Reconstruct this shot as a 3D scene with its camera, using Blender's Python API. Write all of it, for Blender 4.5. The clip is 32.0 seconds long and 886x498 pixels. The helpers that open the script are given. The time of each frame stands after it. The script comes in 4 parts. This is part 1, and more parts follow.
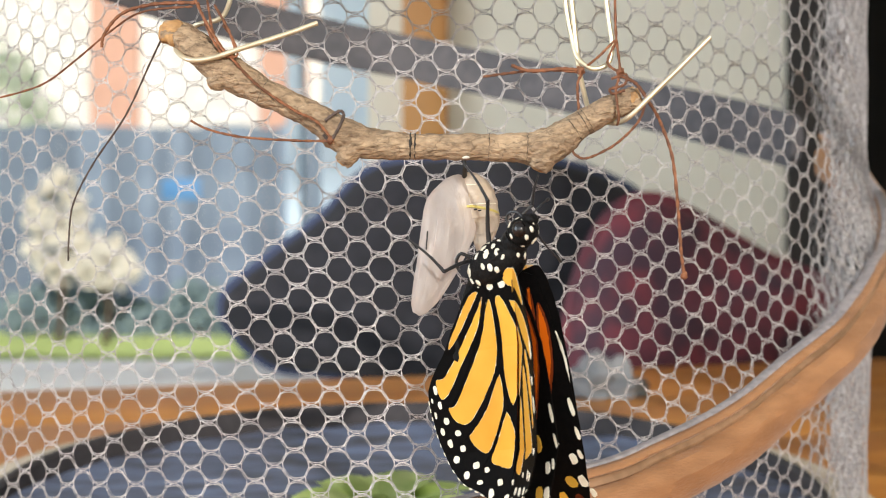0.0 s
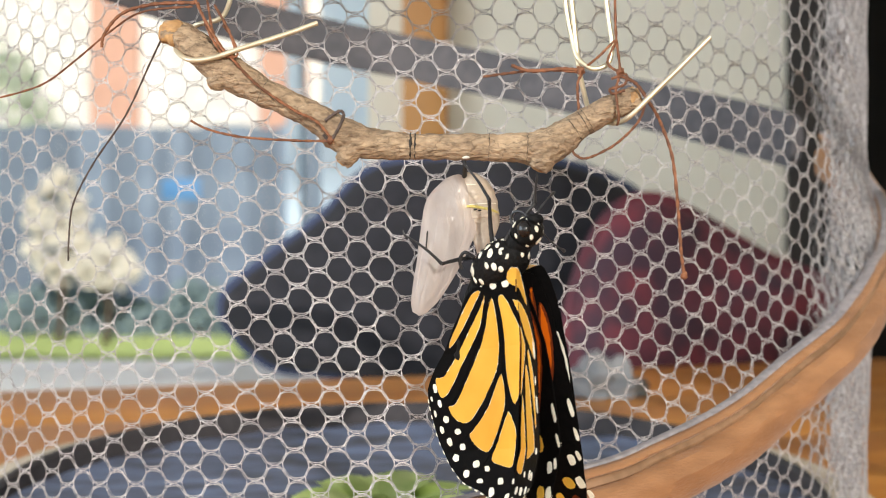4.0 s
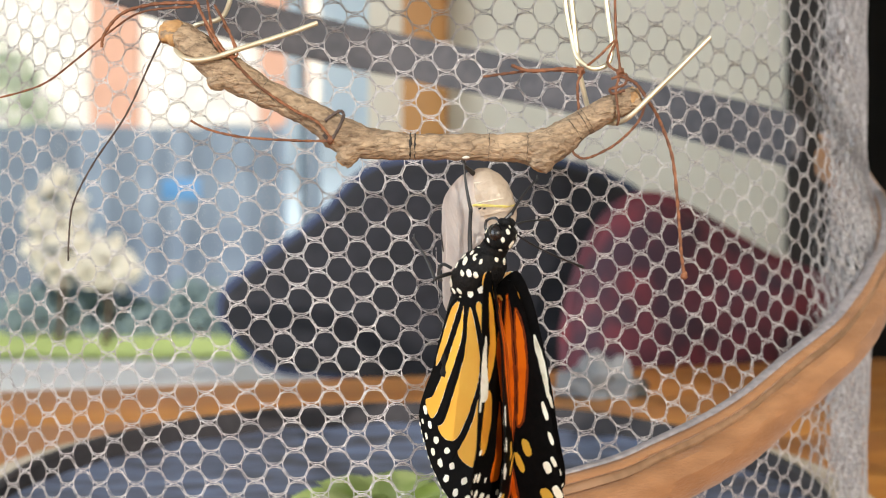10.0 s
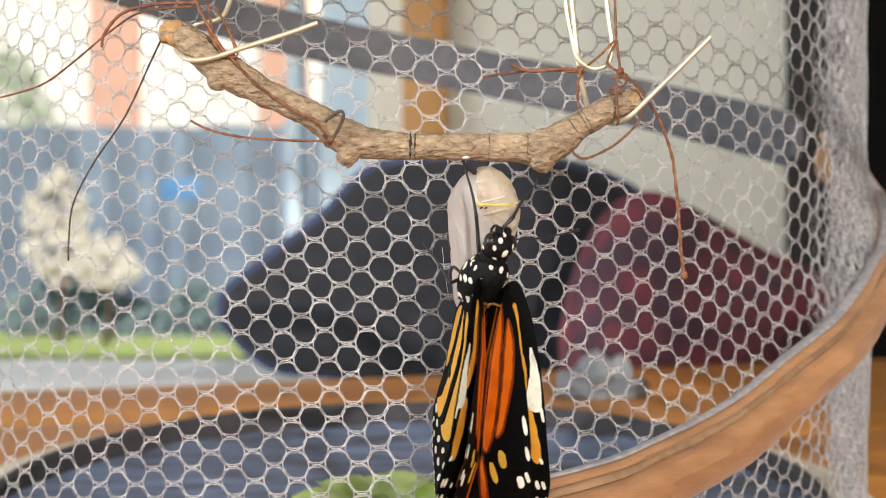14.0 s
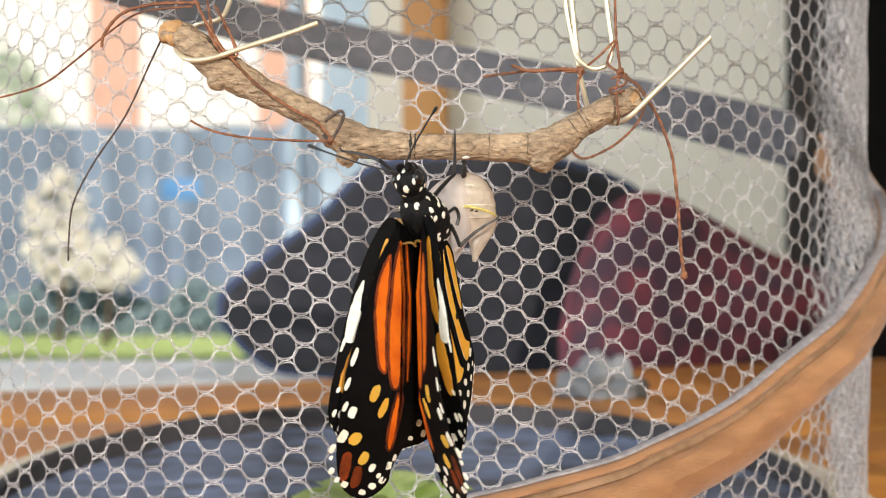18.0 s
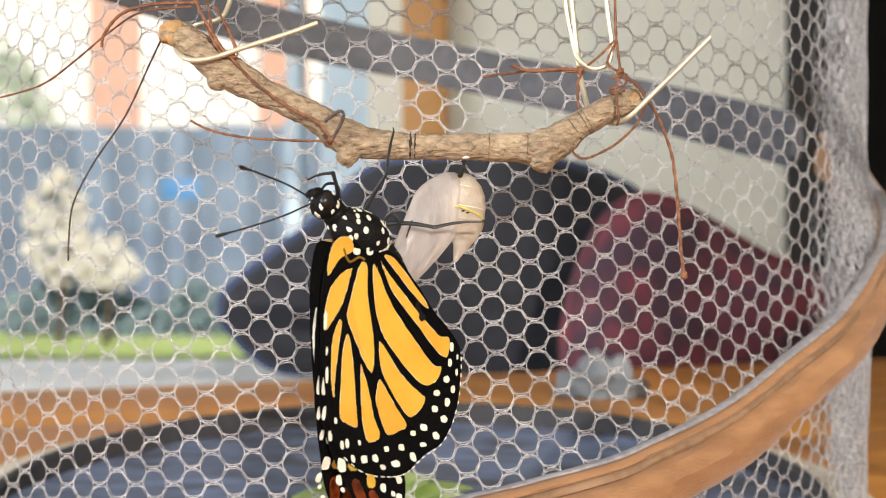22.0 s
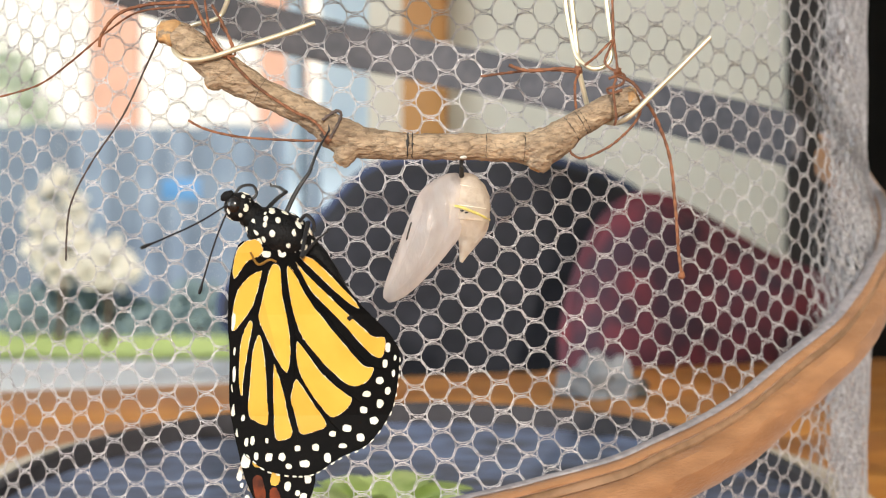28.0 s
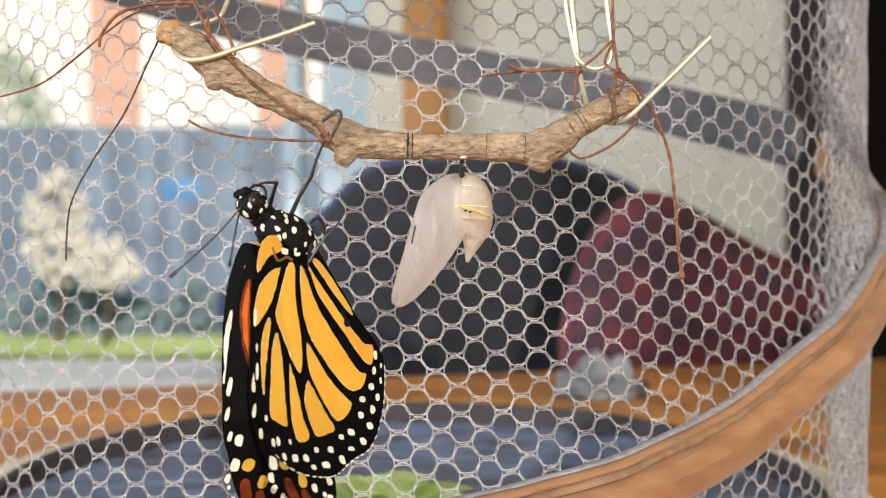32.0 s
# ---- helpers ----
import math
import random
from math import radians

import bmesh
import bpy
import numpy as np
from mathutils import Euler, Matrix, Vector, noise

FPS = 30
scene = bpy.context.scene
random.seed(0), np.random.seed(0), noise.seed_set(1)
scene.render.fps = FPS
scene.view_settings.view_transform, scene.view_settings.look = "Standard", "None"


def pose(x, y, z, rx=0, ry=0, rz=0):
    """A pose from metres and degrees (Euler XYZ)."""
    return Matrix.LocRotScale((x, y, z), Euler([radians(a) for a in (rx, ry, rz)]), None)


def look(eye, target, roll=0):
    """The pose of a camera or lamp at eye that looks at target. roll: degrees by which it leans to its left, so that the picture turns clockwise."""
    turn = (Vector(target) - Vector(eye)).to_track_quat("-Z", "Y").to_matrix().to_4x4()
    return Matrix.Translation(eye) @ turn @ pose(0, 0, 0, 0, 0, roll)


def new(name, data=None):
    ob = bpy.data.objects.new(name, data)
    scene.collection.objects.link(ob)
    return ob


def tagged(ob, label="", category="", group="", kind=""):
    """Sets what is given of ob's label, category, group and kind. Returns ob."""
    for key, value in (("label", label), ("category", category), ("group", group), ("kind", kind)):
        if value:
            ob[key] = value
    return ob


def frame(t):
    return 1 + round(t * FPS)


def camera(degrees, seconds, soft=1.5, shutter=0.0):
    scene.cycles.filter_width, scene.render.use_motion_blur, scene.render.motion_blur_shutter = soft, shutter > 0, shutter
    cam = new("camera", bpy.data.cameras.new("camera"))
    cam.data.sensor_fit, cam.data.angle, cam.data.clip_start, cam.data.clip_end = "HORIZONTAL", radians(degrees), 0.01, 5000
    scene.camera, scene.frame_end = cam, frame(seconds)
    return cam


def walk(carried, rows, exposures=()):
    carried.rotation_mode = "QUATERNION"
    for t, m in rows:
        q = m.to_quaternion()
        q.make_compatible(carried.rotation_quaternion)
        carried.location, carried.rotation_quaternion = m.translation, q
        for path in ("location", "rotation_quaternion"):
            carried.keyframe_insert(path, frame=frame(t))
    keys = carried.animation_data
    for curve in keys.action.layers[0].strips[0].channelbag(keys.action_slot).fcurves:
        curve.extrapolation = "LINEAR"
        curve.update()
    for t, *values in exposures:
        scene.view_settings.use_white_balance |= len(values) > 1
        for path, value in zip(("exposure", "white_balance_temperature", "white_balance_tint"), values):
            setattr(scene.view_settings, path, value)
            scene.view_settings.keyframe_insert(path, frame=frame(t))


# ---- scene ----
# ---------------------------------------------------------------- camera
EYE_Z = 1.0
F = 784 / math.tan(radians(20.0))        # picture units per unit of slope
cam = camera(40.0, 32.0, soft=0.95, shutter=0.4)
cam.data.dof.use_dof = True
cam.data.dof.focus_distance = 0.262
cam.data.dof.aperture_fstop = 19.0
STILL = look((0, 0, EYE_Z), (0, 1, EYE_Z))
walk(cam, [(0, STILL), (32, STILL)],
     [(0, -0.40), (14.5, -0.40), (17, -0.31), (28.2, -0.31), (28.8, -0.43), (32, -0.42)])

# ---------------------------------------------------------------- world and light
world = bpy.data.worlds.new("sky")
scene.world = world
world.use_nodes = True
wn = world.node_tree
sky = wn.nodes.new("ShaderNodeTexSky")
sky.sky_type = "NISHITA"
sky.sun_disc = False
sky.sun_elevation = radians(16.4)
sky.sun_rotation = radians(168)
wn.nodes["Background"].inputs["Strength"].default_value = 0.15
wn.links.new(sky.outputs["Color"], wn.nodes["Background"].inputs["Color"])
sun = new("sun", bpy.data.lights.new("sun", "SUN"))
sun.data.energy = 4.2
sun.data.angle = radians(0.8)
sun.data.color = (1.0, 0.95, 0.87)
SUN_WAY = Vector((-0.20, 0.93, -0.28))
sun.matrix_world = Matrix.Translation((2, -6, 4)) @ SUN_WAY.to_track_quat("-Z", "Y").to_matrix().to_4x4()
# sky fill from two lamps added in unseen openings, behind the eye and to its left
for at, to, wide, watts in (((-0.95, -2.66, 1.34), (-0.6, 0.0, 1.25), 2.4, 34.0), ((-2.55, -0.6, 1.35), (0.0, -0.3, 1.2), 2.1, 84.0)):
    glow = new("fill_light", bpy.data.lights.new("fill_light", "AREA"))
    glow.data.shape = "RECTANGLE"
    glow.data.size, glow.data.size_y = wide, 1.8
    glow.data.energy = watts
    glow.data.color = (0.82, 0.92, 1.0)
    glow.matrix_world = look(at, to)

# ---------------------------------------------------------------- materials


def material(name, color, rough=0.6, color2=None, scale=60.0, bump=0.0, bump_scale=None, metal=0.0,
             through_light=0.0, alpha=1.0, stretch=(1, 1, 1), spread=0.0, sheen=0.0, detail=6.0, space="Object", tight=0.075, spec=0.5, deep=0.15, cracks=0.0):
    m = bpy.data.materials.new(name)
    m.use_nodes = True
    nt = m.node_tree
    b = nt.nodes["Principled BSDF"]
    b.inputs["Roughness"].default_value = rough
    b.inputs["Metallic"].default_value = metal
    b.inputs["Alpha"].default_value = alpha
    b.inputs["Sheen Weight"].default_value = sheen
    b.inputs["Specular IOR Level"].default_value = spec
    co = nt.nodes.new("ShaderNodeTexCoord")
    mp = nt.nodes.new("ShaderNodeMapping")
    mp.inputs["Scale"].default_value = stretch
    nt.links.new(co.outputs[space], mp.inputs["Vector"])
    n1 = nt.nodes.new("ShaderNodeTexNoise")
    n1.inputs["Scale"].default_value = scale
    n1.inputs["Detail"].default_value = detail
    n2 = nt.nodes.new("ShaderNodeTexNoise")
    n2.inputs["Scale"].default_value = scale * 0.13
    for n in (n1, n2):
        nt.links.new(mp.outputs["Vector"], n.inputs["Vector"])
    mixf = nt.nodes.new("ShaderNodeMath")
    mixf.operation = "MULTIPLY_ADD"
    mixf.inputs[1].default_value = 0.6
    mixn = nt.nodes.new("ShaderNodeMath")
    mixn.operation = "MULTIPLY"
    mixn.inputs[1].default_value = 0.4
    nt.links.new(n2.outputs["Fac"], mixn.inputs[0])
    nt.links.new(n1.outputs["Fac"], mixf.inputs[0])
    nt.links.new(mixn.outputs[0], mixf.inputs[2])
    ramp = nt.nodes.new("ShaderNodeValToRGB")
    ramp.color_ramp.elements[0].position = 0.5 - tight
    ramp.color_ramp.elements[1].position = 0.5 + tight
    ramp.color_ramp.elements[0].color = (*(color2 or tuple(c * 0.82 for c in color)), 1)
    ramp.color_ramp.elements[1].color = (*color, 1)
    nt.links.new(mixf.outputs[0], ramp.inputs["Fac"])
    out = ramp.outputs["Color"]
    if spread:
        info = nt.nodes.new("ShaderNodeObjectInfo")
        hsv = nt.nodes.new("ShaderNodeHueSaturation")
        ma = nt.nodes.new("ShaderNodeMath")
        ma.operation = "MULTIPLY_ADD"
        ma.inputs[1].default_value = spread
        ma.inputs[2].default_value = 1 - spread / 2
        nt.links.new(info.outputs["Random"], ma.inputs[0])
        nt.links.new(ma.outputs[0], hsv.inputs["Value"])
        nt.links.new(out, hsv.inputs["Color"])
        out = hsv.outputs["Color"]
    if cracks:
        vor = nt.nodes.new("ShaderNodeTexVoronoi")
        vor.feature = "DISTANCE_TO_EDGE"
        vor.inputs["Scale"].default_value = cracks
        warp = nt.nodes.new("ShaderNodeVectorMath")
        warp.operation = "MULTIPLY_ADD"
        warp.inputs[1].default_value = (0.0025, 0.0025, 0.0025)
        nt.links.new(n1.outputs["Color"], warp.inputs[0])
        nt.links.new(mp.outputs["Vector"], warp.inputs[2])
        nt.links.new(warp.outputs[0], vor.inputs["Vector"])
        edge = nt.nodes.new("ShaderNodeMapRange")
        edge.inputs["From Max"].default_value = 0.06
        edge.inputs["To Min"].default_value = 0.3
        nt.links.new(vor.outputs["Distance"], edge.inputs["Value"])
        fade = nt.nodes.new("ShaderNodeMix")
        fade.data_type = "RGBA"
        fade.blend_type = "MULTIPLY"
        nt.links.new(n2.outputs["Fac"], fade.inputs["Factor"])
        nt.links.new(out, fade.inputs["A"])
        nt.links.new(edge.outputs["Result"], fade.inputs["B"])
        out = fade.outputs["Result"]
    nt.links.new(out, b.inputs["Base Color"])
    if bump:
        bp = nt.nodes.new("ShaderNodeBump")
        bp.inputs["Strength"].default_value = bump
        bp.inputs["Distance"].default_value = deep / (bump_scale or scale)
        n3 = nt.nodes.new("ShaderNodeTexNoise")
        n3.inputs["Scale"].default_value = bump_scale or scale
        n3.inputs["Detail"].default_value = 5
        nt.links.new(mp.outputs["Vector"], n3.inputs["Vector"])
        nt.links.new(n3.outputs["Fac"], bp.inputs["Height"])
        nt.links.new(bp.outputs["Normal"], b.inputs["Normal"])
    if through_light:
        tr = nt.nodes.new("ShaderNodeBsdfTranslucent")
        nt.links.new(out, tr.inputs["Color"])
        ms = nt.nodes.new("ShaderNodeMixShader")
        ms.inputs["Fac"].default_value = through_light
        nt.links.new(b.outputs["BSDF"], ms.inputs[1])
        nt.links.new(tr.outputs["BSDF"], ms.inputs[2])
        nt.links.new(ms.outputs["Shader"], nt.nodes["Material Output"].inputs["Surface"])
    return m


M_BARK = material("bark", (0.53, 0.385, 0.25), 0.88, (0.165, 0.11, 0.07), 1000, 1.0, 1200, stretch=(0.5, 1.0, 1.0), detail=15, deep=1.7, tight=0.17, cracks=360)
M_CUT = material("cut_wood", (0.58, 0.34, 0.14), 0.7, (0.26, 0.14, 0.06), 700, 0.9, 900, stretch=(0.6, 1, 1), deep=0.8, tight=0.12)
M_INK = material("black_ink", (0.02, 0.017, 0.014), 0.6, scale=300)
M_SILK = material("silk", (0.88, 0.85, 0.78), 0.5, scale=900, bump=0.8, through_light=0.3)
M_THREAD = material("brown_thread", (0.26, 0.10, 0.045), 0.75, (0.12, 0.045, 0.02), 900, 0.8, 1500)
M_THREADDARK = material("dark_thread", (0.10, 0.07, 0.06), 0.8, (0.05, 0.035, 0.03), 900, 0.6, 1500)
M_WIRE = material("clip_wire", (0.74, 0.67, 0.50), 0.32, (0.62, 0.55, 0.40), 200, metal=0.6)
M_NET = material("netting", (0.77, 0.745, 0.755), 0.2, (0.43, 0.405, 0.415), 900, 0.3, through_light=0.2, sheen=0.1, spec=1.0)
M_SLEEVE = material("tan_sleeve", (0.38, 0.185, 0.078), 0.66, (0.26, 0.12, 0.048), 90, 0.6, 700, sheen=0.2, stretch=(1, 1, 3), deep=0.4, tight=0.12)
M_TISSUE = material("tissue", (0.27, 0.28, 0.30), 0.8, scale=60, bump=0.5)
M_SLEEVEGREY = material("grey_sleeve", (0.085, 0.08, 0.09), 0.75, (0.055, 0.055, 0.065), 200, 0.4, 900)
M_LACE = material("lace", (0.34, 0.31, 0.32), 0.7, (0.24, 0.22, 0.23), 600, 0.4, 900)
M_SEAM = material("seam_mesh", (0.29, 0.17, 0.095), 0.75, (0.20, 0.115, 0.06), 200, 0.4, 900)
# bluer streaks put the sky's reflections into the cloth's colour
M_BASE = material("base_cloth", (0.17, 0.22, 0.36), 0.7, (0.07, 0.07, 0.09), 34, 0.5, 900, stretch=(1, 2.2, 1), tight=0.10)
M_HEM = material("cream_hem", (0.66, 0.58, 0.47), 0.8, (0.52, 0.45, 0.36), 300, 0.4, 900)
M_RIM = material("rim_cloth", (0.05, 0.045, 0.05), 0.8, scale=200, bump=0.3)
M_BLACK = material("wing_black", (0.0035, 0.003, 0.003), 0.6, (0.002, 0.002, 0.002), 900, 0.5, 1800, spec=0.05)
M_YELLOW = material("wing_yellow", (0.88, 0.53, 0.07), 0.6, (0.86, 0.45, 0.045), 70, 0.35, 2500, through_light=0.4, spread=0.16)
M_AMBER = material("wing_amber", (0.80, 0.36, 0.03), 0.6, (0.62, 0.22, 0.02), 160, 0.35, 2500, through_light=0.2, spread=0.15)
M_RUST = material("wing_rust", (0.16, 0.028, 0.005), 0.6, (0.05, 0.010, 0.003), 300, 0.3, 2500, spread=0.2, spec=0.15)
M_ORANGE = material("wing_orange", (0.66, 0.135, 0.004), 0.55, (0.44, 0.065, 0.002), 160, 0.35, 2500, through_light=0.15, spread=0.12, spec=0.2)
M_PALE = material("wing_white", (0.92, 0.89, 0.78), 0.6, (0.82, 0.76, 0.62), 700, 0.3, through_light=0.15)
M_BODY = material("body_black", (0.007, 0.0065, 0.007), 0.6, (0.003, 0.003, 0.003), 900, 1.0, 1600, spec=0.16, deep=0.5)
M_EYE = material("eye", (0.01, 0.008, 0.008), 0.18, scale=800)
M_LEG = material("leg_black", (0.014, 0.014, 0.016), 0.4, scale=900, bump=0.4)
M_SHELL = material("shell", (0.92, 0.85, 0.82), 0.14, (0.70, 0.60, 0.55), 150, 0.5, 160, through_light=0.4, alpha=0.50, stretch=(1.6, 1, 0.6), deep=1.0, tight=0.16, spec=0.9)
M_SHELLRING = material("shell_rings", (0.90, 0.80, 0.68), 0.16, (0.72, 0.58, 0.44), 260, 0.9, 300, through_light=0.35, alpha=0.62, deep=0.7, spec=0.9, tight=0.12)
M_GOLD = material("gold_band", (0.72, 0.60, 0.18), 0.35, (0.5, 0.42, 0.12), 700)
M_OCHRE = material("ochre_vein", (0.22, 0.11, 0.015), 0.5, scale=700)
M_TABLE = material("table_wood", (0.60, 0.25, 0.045), 0.5, (0.44, 0.16, 0.026), 22, 0.15, 90, stretch=(0.15, 1, 1))
M_PLASTER = material("beige_plaster", (0.74, 0.715, 0.635), 0.9, (0.69, 0.665, 0.585), 9, 0.2, 300)
M_WHITEPAINT = material("white_paint", (0.82, 0.83, 0.84), 0.5, (0.76, 0.77, 0.79), 12, 0.1)
M_SASH = material("pale_blue_paint", (0.52, 0.63, 0.72), 0.5, (0.46, 0.57, 0.68), 12, 0.1)
M_PINE = material("pine_trim", (0.52, 0.25, 0.075), 0.4, (0.40, 0.17, 0.045), 25, 0.15, 90, stretch=(1, 1, 0.12))
M_FLOOR = material("floor_wood", (0.36, 0.20, 0.09), 0.45, (0.25, 0.13, 0.055), 12, 0.15, 60, stretch=(1, 0.12, 1))
M_CHAR = material("charcoal_cloth", (0.016, 0.016, 0.023), 0.9, (0.009, 0.009, 0.014), 60, 0.6, 500)
M_NAVY = material("navy_piping", (0.035, 0.05, 0.12), 0.8, scale=200)
M_PLUM = material("plum_cloth", (0.17, 0.032, 0.048), 0.9, (0.055, 0.026, 0.042), 30, 0.6, 500)
# colour of the dark trim; on the hall walls it stands for shade
M_DARK = material("dark_trim_hall_shade", (0.03, 0.026, 0.025), 0.8, scale=10)
M_GLASS = bpy.data.materials.new("glass")
M_GLASS.use_nodes = True
M_GLASS.node_tree.nodes["Principled BSDF"].inputs["Transmission Weight"].default_value = 1.0
M_GLASS.node_tree.nodes["Principled BSDF"].inputs["Roughness"].default_value = 0.02
M_GLASS.node_tree.nodes["Principled BSDF"].inputs["IOR"].default_value = 1.45
M_FENCE = material("blue_grey_boards", (0.24, 0.31, 0.41), 0.8, (0.17, 0.225, 0.315), 1.2, 0.2, spread=0.55)
M_LAWN = material("lawn", (0.64, 0.74, 0.33), 0.9, (0.55, 0.66, 0.27), 3, 0.5, 40, through_light=0.35)
M_BRICK = material("pink_brick", (0.68, 0.42, 0.34), 0.9, (0.60, 0.36, 0.28), 6, 0.3, 30)
M_SIDING = material("white_siding", (0.90, 0.90, 0.88), 0.8, scale=3)
M_LEAF = material("leaf", (0.60, 0.70, 0.28), 0.5, (0.40, 0.52, 0.15), 80, 0.3, through_light=0.3, spread=0.3)
# tree green made paler, the outdoor glare put into its colour
M_GLARELEAF = material("glare_leaf", (0.62, 0.70, 0.58), 0.6, (0.50, 0.60, 0.46), 6, 0.3, through_light=0.4)
M_HEDGE = material("hedge_leaf", (0.30, 0.40, 0.41), 0.7, (0.16, 0.24, 0.27), 6, 0.3, through_light=0.1)
# cream leaf colour that carries the sun's brightness on the bushes
M_SUNLEAF = material("sunlit_leaf", (0.86, 0.83, 0.75), 0.7, (0.70, 0.65, 0.55), 6, through_light=0.2)
M_TRUNK = material("trunk", (0.12, 0.085, 0.055), 0.9, scale=20, bump=0.6)
M_BLUE = material("blue_panel", (0.10, 0.30, 0.62), 0.5, scale=5)
M_PANE = material("window_pane", (0.26, 0.37, 0.47), 0.25, scale=5)

# ---------------------------------------------------------------- building helpers


def spot_at(a, b, d=0.25):
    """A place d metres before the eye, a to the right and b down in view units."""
    return Vector(((a - 784) / F * d, d, EYE_Z + (441 - b) / F * d))


UNIT = 0.25 / F
FLY_D = 0.244           # the butterfly hangs a little nearer than the twig
UF = FLY_D / F


def mesh_of(name, bm, mat, smooth=True):
    me = bpy.data.meshes.new(name)
    bmesh.ops.recalc_face_normals(bm, faces=bm.faces)
    bm.to_mesh(me)
    bm.free()
    if smooth:
        for p in me.polygons:
            p.use_smooth = True
        me.set_sharp_from_angle(angle=radians(42))
    me.materials.append(mat)
    return me


def part(name, bm, mat, parent=None, label="", smooth=True):
    ob = new(name, mesh_of(name, bm, mat, smooth))
    ob.parent = parent
    if label:
        ob["label"] = label
    return ob


def shared(name, me, parent, m):
    ob = new(name, me)
    ob.parent = parent
    ob.matrix_basis = m
    return ob


def empty(name, at):
    ob = new(name)
    ob.matrix_basis = Matrix.Translation(at)
    ob.empty_display_size = 0.01
    return ob


def glide(points, n, closed=False):
    """Catmull-Rom through the points, n steps a span."""
    pts = [Vector(p) for p in points]
    k = len(pts)
    out = []
    spans = k if closed else k - 1
    for i in range(spans):
        if closed:
            p0, p1, p2, p3 = pts[i - 1], pts[i], pts[(i + 1) % k], pts[(i + 2) % k]
        else:
            p0, p1, p2, p3 = pts[max(i - 1, 0)], pts[i], pts[i + 1], pts[min(i + 2, k - 1)]
        for s in range(n):
            t = s / n
            out.append(0.5 * (2 * p1 + (p2 - p0) * t + (2 * p0 - 5 * p1 + 4 * p2 - p3) * t * t
                              + (3 * p1 - p0 - 3 * p2 + p3) * t ** 3))
    if not closed:
        out.append(pts[-1])
    return out


def tube(bm, path, radii, sides=8, cap=True, rough=0.0, rough_scale=300.0, flat=1.0):
    """A tube along the path with its radius at each point."""
    rings = []
    side = Vector((0.13, 1, 0.21))
    for i, p in enumerate(path):
        way = (path[min(i + 1, len(path) - 1)] - path[max(i - 1, 0)]).normalized()
        e1 = way.cross(side)
        if e1.length < 1e-4:
            e1 = way.cross(Vector((1, 0, 0)))
        e1.normalize()
        e2 = e1.cross(way).normalized()
        r = radii[i] if hasattr(radii, "__len__") else radii
        ring = []
        for s in range(sides):
            a = 2 * math.pi * s / sides
            q = p + r * (math.cos(a) * e1 + flat * math.sin(a) * e2)
            if rough:
                q += (q - p) * rough * noise.noise(q * rough_scale) + (q - p) * rough * 0.5 * noise.noise(q * rough_scale * 3.1)
            ring.append(bm.verts.new(q))
        rings.append(ring)
    for r0, r1 in zip(rings, rings[1:]):
        for s in range(sides):
            bm.faces.new((r0[s], r0[(s + 1) % sides], r1[(s + 1) % sides], r1[s]))
    if cap:
        bm.faces.new(rings[0][::-1])
        bm.faces.new(rings[-1])
    return rings


def ball(bm, at, radii, turn=None, u=18, v=12, rough=0.0, rough_scale=500.0):
    m = Matrix.Translation(at) @ (turn.to_4x4() if turn else Matrix()) @ Matrix.Diagonal((*radii, 1))
    made = bmesh.ops.create_uvsphere(bm, u_segments=u, v_segments=v, radius=1.0, matrix=m)
    if rough:
        c = Vector(at)
        for w in made["verts"]:
            w.co += (w.co - c) * rough * noise.noise(w.co * rough_scale)


def box(bm, lo, hi, bevel=0.0):
    size = [h - l for l, h in zip(lo, hi)]
    mid = [(h + l) / 2 for l, h in zip(lo, hi)]
    made = bmesh.ops.create_cube(bm, size=1.0, matrix=Matrix.Translation(mid) @ Matrix.Diagonal((*size, 1)))
    if bevel:
        edges = list({e for w in made["verts"] for e in w.link_edges})
        bmesh.ops.bevel(bm, geom=edges, offset=bevel, segments=2, affect="EDGES", profile=0.6)


def slab(bm, outline, y0, y1):
    """A plate with the outline (x, z), from y0 to y1."""
    a = [bm.verts.new((p[0], y0, p[1])) for p in outline]
    b = [bm.verts.new((p[0], y1, p[1])) for p in outline]
    n = len(a)
    bm.faces.new(a)
    bm.faces.new(b[::-1])
    for i in range(n):
        bm.faces.new((a[i], b[i], b[(i + 1) % n], a[(i + 1) % n]))


def room_box(name, lo, hi, mat, label, category, kind="", bevel=0.0):
    bm = bmesh.new()
    box(bm, lo, hi, bevel)
    ob = part(name, bm, mat)
    return tagged(ob, label, category, kind=kind)

# ---------------------------------------------------------------- room
WIN_Y = 1.62          # inner face of the window wall
TABLE_Z = EYE_Z - 0.092
BENCH_Z = EYE_Z - 0.155


